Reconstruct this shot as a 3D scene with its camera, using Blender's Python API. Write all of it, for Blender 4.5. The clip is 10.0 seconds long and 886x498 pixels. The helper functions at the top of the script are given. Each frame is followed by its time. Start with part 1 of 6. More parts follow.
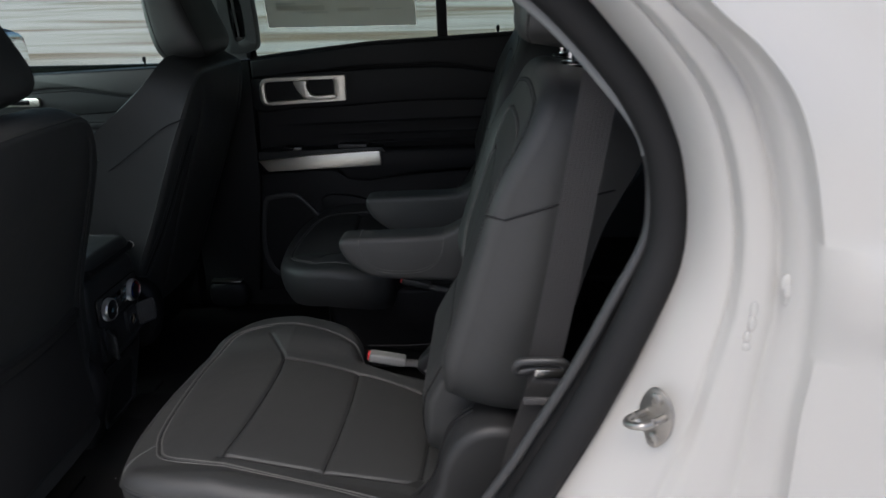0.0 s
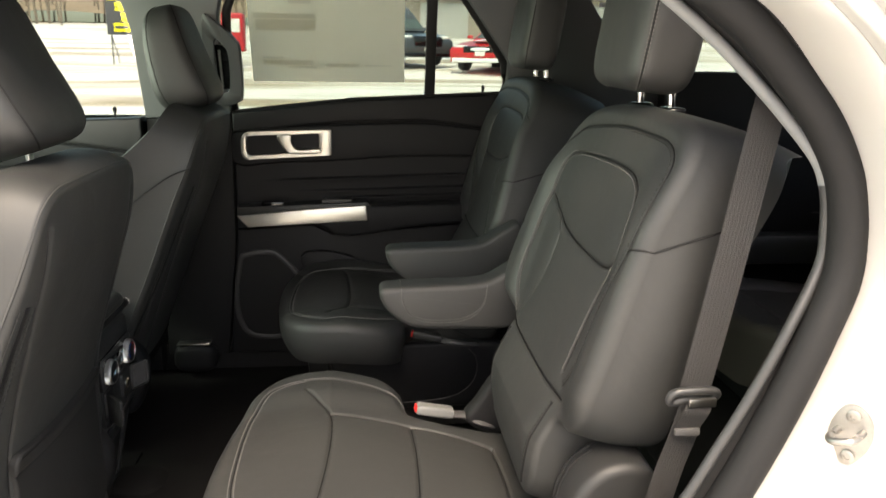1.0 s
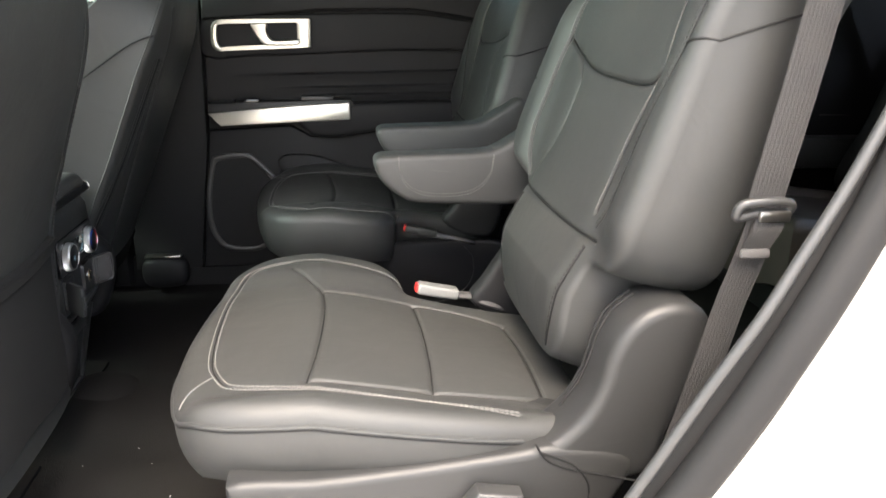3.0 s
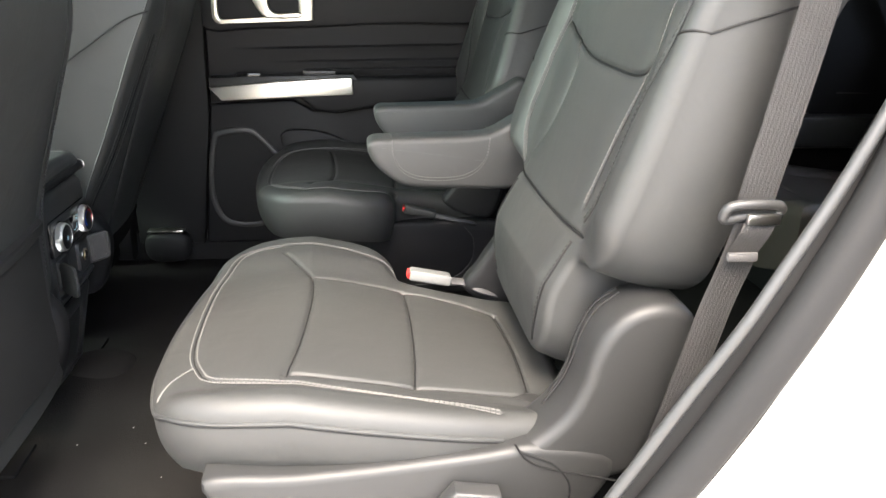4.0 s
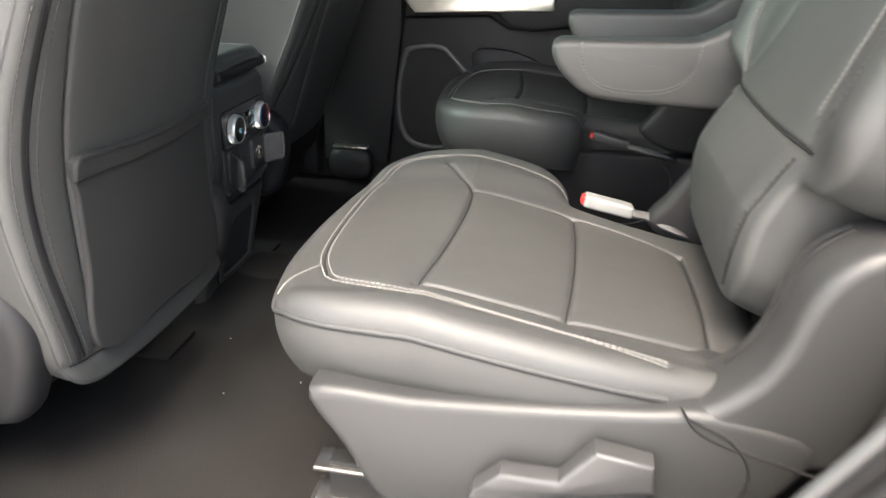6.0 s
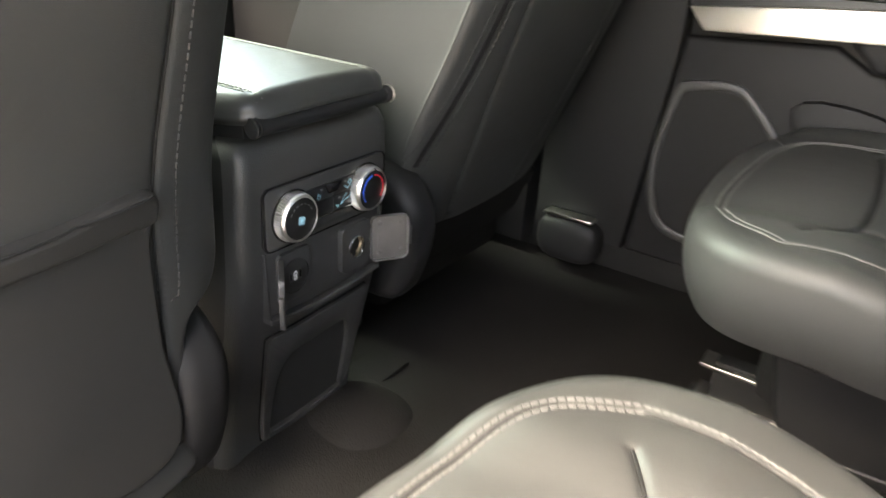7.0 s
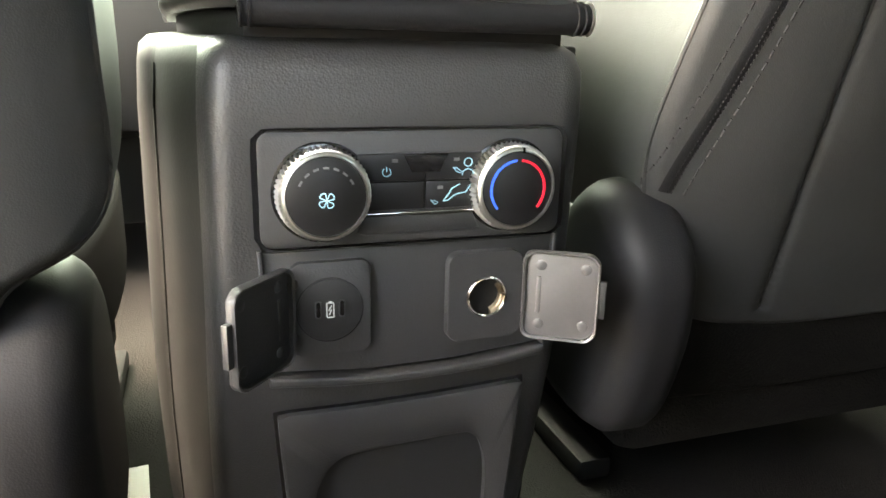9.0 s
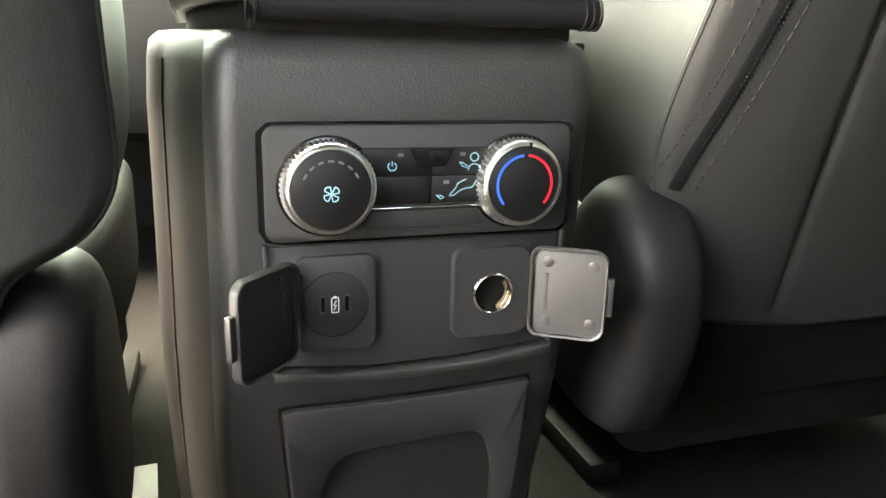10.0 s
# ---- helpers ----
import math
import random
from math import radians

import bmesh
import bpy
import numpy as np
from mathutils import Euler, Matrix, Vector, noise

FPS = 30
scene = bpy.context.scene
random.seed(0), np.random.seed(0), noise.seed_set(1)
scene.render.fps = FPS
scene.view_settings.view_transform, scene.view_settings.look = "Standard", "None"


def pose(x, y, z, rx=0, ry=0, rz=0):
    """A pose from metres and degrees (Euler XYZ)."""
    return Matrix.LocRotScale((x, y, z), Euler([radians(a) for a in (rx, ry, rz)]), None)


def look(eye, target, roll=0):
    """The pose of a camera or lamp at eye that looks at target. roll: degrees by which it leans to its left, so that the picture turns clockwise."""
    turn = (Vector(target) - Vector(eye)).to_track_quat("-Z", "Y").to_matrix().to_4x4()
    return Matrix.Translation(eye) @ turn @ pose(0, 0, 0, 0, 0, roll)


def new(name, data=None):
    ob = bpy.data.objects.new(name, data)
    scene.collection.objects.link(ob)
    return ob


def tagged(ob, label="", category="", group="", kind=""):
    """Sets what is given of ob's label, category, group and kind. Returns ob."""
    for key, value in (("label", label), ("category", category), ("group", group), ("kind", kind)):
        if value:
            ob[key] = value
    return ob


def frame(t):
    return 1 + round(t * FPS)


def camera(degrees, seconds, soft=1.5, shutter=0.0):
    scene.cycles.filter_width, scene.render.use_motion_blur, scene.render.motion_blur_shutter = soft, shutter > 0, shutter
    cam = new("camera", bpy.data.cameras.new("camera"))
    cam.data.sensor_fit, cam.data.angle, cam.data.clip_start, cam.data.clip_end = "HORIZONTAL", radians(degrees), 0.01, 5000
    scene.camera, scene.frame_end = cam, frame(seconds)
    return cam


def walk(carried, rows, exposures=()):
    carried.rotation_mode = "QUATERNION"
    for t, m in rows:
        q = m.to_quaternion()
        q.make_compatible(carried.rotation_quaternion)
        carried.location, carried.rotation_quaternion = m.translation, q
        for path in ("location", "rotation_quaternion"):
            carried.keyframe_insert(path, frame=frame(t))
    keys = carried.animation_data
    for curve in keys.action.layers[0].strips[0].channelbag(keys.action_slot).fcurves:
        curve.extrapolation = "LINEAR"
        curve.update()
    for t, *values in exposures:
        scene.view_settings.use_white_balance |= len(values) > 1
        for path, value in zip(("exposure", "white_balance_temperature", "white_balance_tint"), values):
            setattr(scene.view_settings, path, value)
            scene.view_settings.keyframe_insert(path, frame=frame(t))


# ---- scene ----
cam = camera(62.4, 10.0, shutter=0.3)
PATH = [
    (0, (0.929, -1.614, 1.119), (0.801, 0.262, 0.436), -1.4),
    (0.5, (0.732, -1.641, 1.095), (0.714, 0.258, 0.468), -0.5),
    (1, (0.58, -1.613, 1.077), (0.784, 0.312, 0.571), 0.8),
    (1.5, (0.534, -1.567, 1.063), (0.851, 0.366, 0.656), 1.1),
    (2, (0.543, -1.508, 1.015), (0.876, 0.422, 0.61), 0.7),
    (2.5, (0.538, -1.491, 0.928), (0.857, 0.421, 0.434), 0.8),
    (3, (0.532, -1.506, 0.85), (0.816, 0.383, 0.257), 1.1),
    (3.2, (0.534, -1.511, 0.833), (0.807, 0.372, 0.218), 1.4),
    (4.3, (0.626, -1.429, 0.904), (0.834, 0.427, 0.189), 1.2),
    (4.5, (0.661, -1.38, 0.915), (0.846, 0.466, 0.169), 1.1),
    (5, (0.683, -1.323, 0.873), (0.803, 0.501, 0.061), 1.1),
    (5.2, (0.668, -1.342, 0.802), (0.758, 0.487, -0.003), 1.9),
    (5.5, (0.654, -1.39, 0.751), (0.645, 0.439, -0.059), 1.9),
    (5.8, (0.628, -1.411, 0.774), (0.442, 0.409, -0.034), 1.5),
    (6.2, (0.637, -1.208, 0.749), (0.237, 0.579, -0.056), 2.2),
    (7.3, (0.483, -0.425, 0.679), (-0.72, 0.9, -0.215), 3.1),
    (7.5, (0.444, -0.359, 0.617), (-0.89, 0.824, -0.285), 2.3),
    (8, (0.408, -0.206, 0.510), (-1.171, 0.716, -0.298), 1.3),
    (8.5, (0.427, -0.122, 0.489), (-1.285, 0.622, -0.228), 2.0),
    (9, (0.438, -0.131, 0.488), (-1.382, 0.494, -0.058), 1.4),
    (9.5, (0.438, -0.128, 0.482), (-1.397, 0.468, -0.046), 1.7),
    (10, (0.439, -0.125, 0.48), (-1.398, 0.462, -0.047), 1.4),
]
walk(cam, [(t, look(eye, target, roll)) for t, eye, target, roll in PATH],
     [(0.0, 0.55, 6200, 10), (0.3, 0.85, 6500, 10), (0.5, 1.2, 6900, 9), (0.8, 1.8, 7500, 9), (1.2, 2.5, 7900, 9), (2.0, 2.8, 7700, 9), (3.0, 3.05, 7150, 9), (4.5, 3.47, 7050, 8), (6.0, 3.38, 7100, 8), (7.4, 4.85, 8500, 10), (8.0, 5.25, 8700, 9), (8.5, 5.6, 8800, 9), (9.2, 5.45, 8700, 9), (10.0, 5.4, 8700, 9)])


# ---- light ----
world = bpy.data.worlds.new("overcast_world")
scene.world = world
world.use_nodes = True
wn = world.node_tree
sky = wn.nodes.new("ShaderNodeTexSky")
sky.sky_type = 'NISHITA'
sky.sun_disc = False
sky.sun_elevation = radians(60)
sky.sun_rotation = radians(200)
sky.air_density, sky.dust_density, sky.ozone_density = 1.0, 4.0, 1.0
wn.links.new(sky.outputs[0], wn.nodes["Background"].inputs[0])
wn.nodes["Background"].inputs[1].default_value = 0.15
sun_data = bpy.data.lights.new("sun", 'SUN')
sun_data.energy, sun_data.angle, sun_data.color = 1.05, radians(30), (1.0, 0.955, 0.93)
sun = new("sun", sun_data)
sun.matrix_world = look((0.6, -4.9, 8.8), (0.3, 0, 0.3))
# daylight through the open windscreen aperture
screen_data = bpy.data.lights.new("windscreen_daylight", 'AREA')
screen_data.shape, screen_data.size, screen_data.size_y = 'RECTANGLE', 1.30, 0.62
screen_data.energy, screen_data.color = 8.5, (0.76, 1.0, 0.89)
screen_light = new("windscreen_daylight", screen_data)
screen_light.matrix_world = look((-1.22, 0, 1.12), (0.2, 0, 0.45))
# daylight through the driver's window opening
side_data = bpy.data.lights.new("driver_window_daylight", 'AREA')
side_data.shape, side_data.size, side_data.size_y = 'RECTANGLE', 0.95, 0.38
side_data.energy, side_data.color = 1.2, (0.94, 1.0, 0.97)
side_light = new("driver_window_daylight", side_data)
side_light.matrix_world = look((-0.72, -0.80, 1.13), (-0.30, 0.3, 0.55))


# ---- materials ----
def material(name, base, rough=0.5, metal=0.0, grain=0.0, scale=400.0, vary=0.12, blotch=6.0, coat=0.0, spec=0.5, soft=0.0):
    """A surface with fine relief, and colour and gloss that vary at two scales."""
    m = bpy.data.materials.new(name)
    m.use_nodes = True
    n, l = m.node_tree.nodes, m.node_tree.links
    b = n["Principled BSDF"]
    co = n.new("ShaderNodeTexCoord")
    big, fine = n.new("ShaderNodeTexNoise"), n.new("ShaderNodeTexNoise")
    big.inputs["Scale"].default_value, fine.inputs["Scale"].default_value = blotch, scale
    big.inputs["Detail"].default_value, fine.inputs["Detail"].default_value = 5, 2
    for t in (big, fine):
        l.new(co.outputs["Object"], t.inputs["Vector"])
    mix = n.new("ShaderNodeMix")
    mix.data_type = 'RGBA'
    mix.inputs[6].default_value = (*[c * (1 - vary) for c in base], 1)
    mix.inputs[7].default_value = (*[min(1, c * (1 + vary)) for c in base], 1)
    add = n.new("ShaderNodeMath")
    add.operation = 'MULTIPLY_ADD'
    add.inputs[1].default_value, add.inputs[2].default_value = 0.35, 0.32
    l.new(fine.outputs["Fac"], add.inputs[0])
    both = n.new("ShaderNodeMath")
    both.operation = 'MULTIPLY'
    l.new(add.outputs[0], both.inputs[0])
    stretch = n.new("ShaderNodeMath")
    stretch.operation = 'MULTIPLY'
    stretch.inputs[1].default_value = 2.0
    l.new(big.outputs["Fac"], stretch.inputs[0])
    l.new(stretch.outputs[0], both.inputs[1])
    l.new(both.outputs[0], mix.inputs[0])
    l.new(mix.outputs[2], b.inputs["Base Color"])
    ro = n.new("ShaderNodeMapRange")
    ro.inputs["To Min"].default_value, ro.inputs["To Max"].default_value = max(0.02, rough * 0.85), min(1, rough * 1.15)
    l.new(big.outputs["Fac"], ro.inputs["Value"])
    l.new(ro.outputs[0], b.inputs["Roughness"])
    b.inputs["Metallic"].default_value = metal
    b.inputs["Specular IOR Level"].default_value = spec
    b.inputs["Coat Weight"].default_value = coat
    b.inputs["Coat Roughness"].default_value = 0.08
    if grain:
        v = n.new("ShaderNodeTexVoronoi")
        v.inputs["Scale"].default_value = scale
        l.new(co.outputs["Object"], v.inputs["Vector"])
        h = n.new("ShaderNodeMath")
        h.operation = 'ADD'
        l.new(v.outputs["Distance"], h.inputs[0])
        l.new(fine.outputs["Fac"], h.inputs[1])
        bump = n.new("ShaderNodeBump")
        bump.inputs["Strength"].default_value = grain
        bump.inputs["Distance"].default_value = 0.0006
        l.new(h.outputs[0], bump.inputs["Height"])
        l.new(bump.outputs[0], b.inputs["Normal"])
        if soft:
            wide, swell = n.new("ShaderNodeTexNoise"), n.new("ShaderNodeBump")
            wide.inputs["Scale"].default_value, wide.inputs["Detail"].default_value, wide.inputs["Distortion"].default_value = 16, 3, 0.6
            l.new(co.outputs["Object"], wide.inputs["Vector"])
            swell.inputs["Strength"].default_value, swell.inputs["Distance"].default_value = soft, 0.006
            l.new(wide.outputs["Fac"], swell.inputs["Height"])
            l.new(swell.outputs[0], bump.inputs["Normal"])
    return m


def glass(name, tint=(0.85, 0.9, 0.87)):
    m = bpy.data.materials.new(name)
    m.use_nodes = True
    n, l = m.node_tree.nodes, m.node_tree.links
    n.remove(n["Principled BSDF"])
    clear, gloss, mix, fr = n.new("ShaderNodeBsdfTransparent"), n.new("ShaderNodeBsdfGlossy"), n.new("ShaderNodeMixShader"), n.new("ShaderNodeFresnel")
    clear.inputs[0].default_value = (*tint, 1)
    gloss.inputs["Roughness"].default_value = 0.03
    fr.inputs[0].default_value = 1.2
    l.new(fr.outputs[0], mix.inputs[0])
    l.new(clear.outputs[0], mix.inputs[1])
    l.new(gloss.outputs[0], mix.inputs[2])
    l.new(mix.outputs[0], n["Material Output"].inputs[0])
    return m


LEATHER = material("black_leather", (0.0285, 0.0292, 0.0285), 0.535, grain=0.13, scale=900, vary=0.15, soft=0.22)
LID_LEATHER = material("smooth_lid_leather", (0.030, 0.0305, 0.030), 0.40, grain=0.10, scale=900, vary=0.15, soft=0.22)
VINYL = material("black_vinyl", (0.011, 0.011, 0.0118), 0.55, grain=0.14, scale=800, spec=0.2)
PLASTIC = material("grained_black_plastic", (0.019, 0.0192, 0.0192), 0.47, grain=0.18, scale=950, spec=0.4)
SATIN = material("satin_dark_plastic", (0.028, 0.028, 0.028), 0.42, grain=0.15, scale=700)
GLOSS = material("gloss_black_plastic", (0.008, 0.008, 0.009), 0.12, vary=0.3)
CARPET = material("charcoal_carpet", (0.0108, 0.0102, 0.0097), 0.95, grain=1.0, scale=420, vary=0.4, blotch=9, spec=0.1)
RUBBER = material("black_rubber", (0.010, 0.010, 0.0102), 0.62, grain=0.1, scale=300, spec=0.22)
GRAINED = material("coarse_grained_console_plastic", (0.026, 0.0258, 0.0252), 0.46, grain=0.34, scale=640)
PAINT = material("pearl_white_paint", (0.385, 0.375, 0.352), 0.36, vary=0.02, coat=0.25, blotch=3)
GREY_TRIM = material("light_grey_trim", (0.17, 0.175, 0.175), 0.6, grain=0.2, scale=500)
ALU = material("brushed_silver_trim", (0.58, 0.56, 0.50), 0.32, metal=0.85, vary=0.05, scale=900)
CHROME = material("polished_chrome", (0.75, 0.75, 0.75), 0.1, metal=1.0, vary=0.03)
STEEL = material("zinc_plated_steel", (0.50, 0.48, 0.45), 0.3, metal=1.0, vary=0.15, blotch=40)
BELT = material("woven_grey_belt", (0.06, 0.058, 0.058), 0.65, grain=0.6, scale=700)
THREAD = material("pale_grey_thread", (0.106, 0.105, 0.100), 0.8)
DARK_THREAD = material("dark_grey_thread", (0.017, 0.017, 0.0165), 0.8)
RED = material("red_plastic", (0.55, 0.02, 0.02), 0.4)
HEADLINER = material("grey_headliner", (0.085, 0.085, 0.085), 0.9, grain=0.4, scale=300)


def snow_lot():
    """Trodden snow with long brown slush tracks."""
    m = material("trodden_snow", (0.74, 0.72, 0.68), 0.85, vary=0.12, blotch=0.6, scale=6, spec=0.2, grain=0.0)
    n, l = m.node_tree.nodes, m.node_tree.links
    b = n["Principled BSDF"]
    clean = b.inputs["Base Color"].links[0].from_socket
    co, mp, ns = n.new("ShaderNodeTexCoord"), n.new("ShaderNodeMapping"), n.new("ShaderNodeTexNoise")
    mp.inputs["Scale"].default_value = (0.10, 0.75, 0.4)
    mp.inputs["Rotation"].default_value = (0, 0, 0.12)
    ns.inputs["Scale"].default_value, ns.inputs["Detail"].default_value, ns.inputs["Distortion"].default_value = 1.0, 7, 0.6
    rg, mx = n.new("ShaderNodeMapRange"), n.new("ShaderNodeMix")
    rg.inputs["From Min"].default_value, rg.inputs["From Max"].default_value = 0.46, 0.66
    mx.data_type = 'RGBA'
    mx.inputs[7].default_value = (0.36, 0.29, 0.21, 1)
    l.new(co.outputs["Object"], mp.inputs[0])
    l.new(mp.outputs[0], ns.inputs["Vector"])
    l.new(ns.outputs["Fac"], rg.inputs["Value"])
    l.new(rg.outputs[0], mx.inputs[0])
    l.new(clean, mx.inputs[6])
    l.new(mx.outputs[2], b.inputs["Base Color"])
    return m


SNOW = snow_lot()
WHITE_PLASTIC = material("white_plastic", (0.75, 0.75, 0.73), 0.4)
# near buckle's grey is paled for its white label and the glare on it
PALE_BUCKLE = material("pale_grey_buckle", (0.17, 0.17, 0.165), 0.4)
PILLAR_MID = material("pale_grey_pillar_trim", (0.13, 0.134, 0.134), 0.6, grain=0.2, scale=500)
PILLAR = material("mid_grey_pillar_trim", (0.052, 0.054, 0.056), 0.55, grain=0.2, scale=500)
KNURL = material("bright_knurled_metal", (0.72, 0.71, 0.68), 0.32, metal=1.0, vary=0.04)
PANE = glass("clear_window_glass", (0.62, 0.66, 0.63))
PRIVACY = glass("privacy_window_glass", (0.515, 0.57, 0.535))


# ---- mesh tools ----
def mesh_object(name, bm, mat, parent=None, label="", smooth=True, angle=40):
    me = bpy.data.meshes.new(name)
    bm.normal_update()
    bm.to_mesh(me)
    bm.free()
    if smooth:
        for p in me.polygons:
            p.use_smooth = True
        me.set_sharp_from_angle(angle=radians(angle))
    me.materials.append(mat)
    ob = new(name, me)
    if parent:
        ob.parent = parent
    if label:
        tagged(ob, label)
    return ob


def part(name, bm, mat, parent, label="", **k):
    return mesh_object(name, bm, mat, parent, label, **k)


def thing(name, label, category, group="", kind=""):
    return tagged(new(name), label, category, group, kind)


def box(x0, x1, y0, y1, z0, z1, bevel=0.0, seg=2, bm=None):
    bm = bm or bmesh.new()
    r = bmesh.ops.create_cube(bm, size=1, matrix=Matrix.LocRotScale(((x0 + x1) / 2, (y0 + y1) / 2, (z0 + z1) / 2), None, (x1 - x0, y1 - y0, z1 - z0)))
    if bevel:
        edges = list({e for v in r["verts"] for e in v.link_edges})
        bmesh.ops.bevel(bm, geom=edges, offset=bevel, segments=seg, profile=0.5, affect='EDGES')
    return bm


def smooth_line(pts, n=8, closed=False):
    """A Catmull-Rom line through the points."""
    P = [np.array(p, float) for p in pts]
    if closed:
        P = [P[-1]] + P + P[:2]
    else:
        P = [2 * P[0] - P[1]] + P + [2 * P[-1] - P[-2]]
    out = []
    for i in range(1, len(P) - 2):
        a, b, c, d = P[i - 1:i + 3]
        for k in range(n):
            t = k / n
            out.append(0.5 * (2 * b + (c - a) * t + (2 * a - 5 * b + 4 * c - d) * t * t + (3 * b - a - 3 * c + d) * t ** 3))
    if not closed:
        out.append(P[-2])
    return np.array(out)


def resample(line, n, closed=False):
    L = np.vstack([line, line[:1]]) if closed else np.asarray(line, float)
    s = np.concatenate([[0], np.cumsum(np.linalg.norm(np.diff(L, axis=0), axis=1))])
    t = np.linspace(0, s[-1], n, endpoint=not closed)
    return np.stack([np.interp(t, s, L[:, k]) for k in range(L.shape[1])], axis=1)


def prism(poly, axis, lo, hi, bevel=0.0, seg=2, bm=None, where=None):
    """A plate with the outline poly (2D), from lo to hi along the axis. Axes: y takes (x, z); x takes (y, z); z takes (x, y)."""
    bm = bm or bmesh.new()
    put = {"y": lambda a, b, h: (a, h, b), "x": lambda a, b, h: (h, a, b), "z": lambda a, b, h: (a, b, h)}[axis]
    low = [bm.verts.new(put(*p, lo)) for p in poly]
    high = [bm.verts.new(put(*p, hi)) for p in poly]
    faces = [bm.faces.new(low), bm.faces.new(high[::-1])]
    n = len(poly)
    for i in range(n):
        faces.append(bm.faces.new((low[i], high[i], high[(i + 1) % n], low[(i + 1) % n])))
    bmesh.ops.recalc_face_normals(bm, faces=faces)
    if bevel:
        rims = [e for f in faces[:2] for e in f.edges]
        bmesh.ops.bevel(bm, geom=rims, offset=bevel, segments=seg, profile=0.5, affect='EDGES')
    return bm


def tube(pts, r, seg=10, bm=None, flat=1.0, closed=False, up=(0, 0, 1)):
    """A round or flattened bar along a line."""
    bm = bm or bmesh.new()
    P = [Vector(p) for p in pts]
    rings = []
    for i, p in enumerate(P):
        a = P[i - 1] if i or closed else p
        b = P[(i + 1) % len(P)] if i < len(P) - 1 or closed else p
        d = (b - a).normalized()
        s = d.cross(Vector(up))
        if s.length < 1e-4:
            s = d.cross(Vector((1, 0, 0)))
        s.normalize()
        u = s.cross(d)
        rad = r(i / (len(P) - 1)) if callable(r) else r
        rings.append([bm.verts.new(p + s * math.cos(q) * rad + u * math.sin(q) * rad * flat) for q in (2 * math.pi * k / seg for k in range(seg))])
    for i in range(len(rings) - (0 if closed else 1)):
        A, B = rings[i], rings[(i + 1) % len(rings)]
        for k in range(seg):
            bm.faces.new((A[k], A[(k + 1) % seg], B[(k + 1) % seg], B[k]))
    if not closed:
        bm.faces.new(rings[0][::-1])
        bm.faces.new(rings[-1])
    bmesh.ops.recalc_face_normals(bm, faces=bm.faces[:])
    return bm


def lathe(profile, m=None, seg=48, bm=None):
    """A turned body round the local z axis: profile of (radius, height)."""
    bm = bm or bmesh.new()
    m = m or Matrix()
    rings = []
    for r, h in profile:
        if r < 1e-6:
            rings.append([bm.verts.new(m @ Vector((0, 0, h)))])
        else:
            rings.append([bm.verts.new(m @ Vector((r * math.cos(2 * math.pi * k / seg), r * math.sin(2 * math.pi * k / seg), h))) for k in range(seg)])
    for A, B in zip(rings, rings[1:]):
        for k in range(seg):
            k2 = (k + 1) % seg
            f = [A[k % len(A)], A[k2 % len(A)], B[k2 % len(B)], B[k % len(B)]]
            f = list(dict.fromkeys(f))
            if len(f) > 2:
                bm.faces.new(f)
    bmesh.ops.recalc_face_normals(bm, faces=bm.faces[:])
    return bm


def grid_faces(bm, rows, closed=False):
    V = [[bm.verts.new(p) for p in row] for row in rows]
    for A, B in zip(V, V[1:]):
        n = len(A)
        for k in range(n if closed else n - 1):
            bm.faces.new((A[k], A[(k + 1) % n], B[(k + 1) % n], B[k]))
    return V


def line_distance(P, line, reach=0.09):
    """The distance of each 2D point from a line of points, told up to about the reach."""
    best = np.full(len(P), 9.0)
    for k in range(0, len(line) - 1, 8):
        run = line[k:k + 9]
        lo, hi = run.min(axis=0) - reach, run.max(axis=0) + reach
        near = np.nonzero(((P > lo) & (P < hi)).all(axis=1))[0]
        if not len(near):
            continue
        Q = P[near]
        d2 = np.full(len(Q), 81.0)
        for a, b in zip(run[:-1], run[1:]):
            d, w = b - a, Q - a
            t = np.clip((w @ d) / max(1e-12, d @ d), 0, 1)
            w = w - t[:, None] * d
            d2 = np.minimum(d2, w[:, 0] ** 2 + w[:, 1] ** 2)
        best[near] = np.minimum(best[near], np.sqrt(d2))
    return best


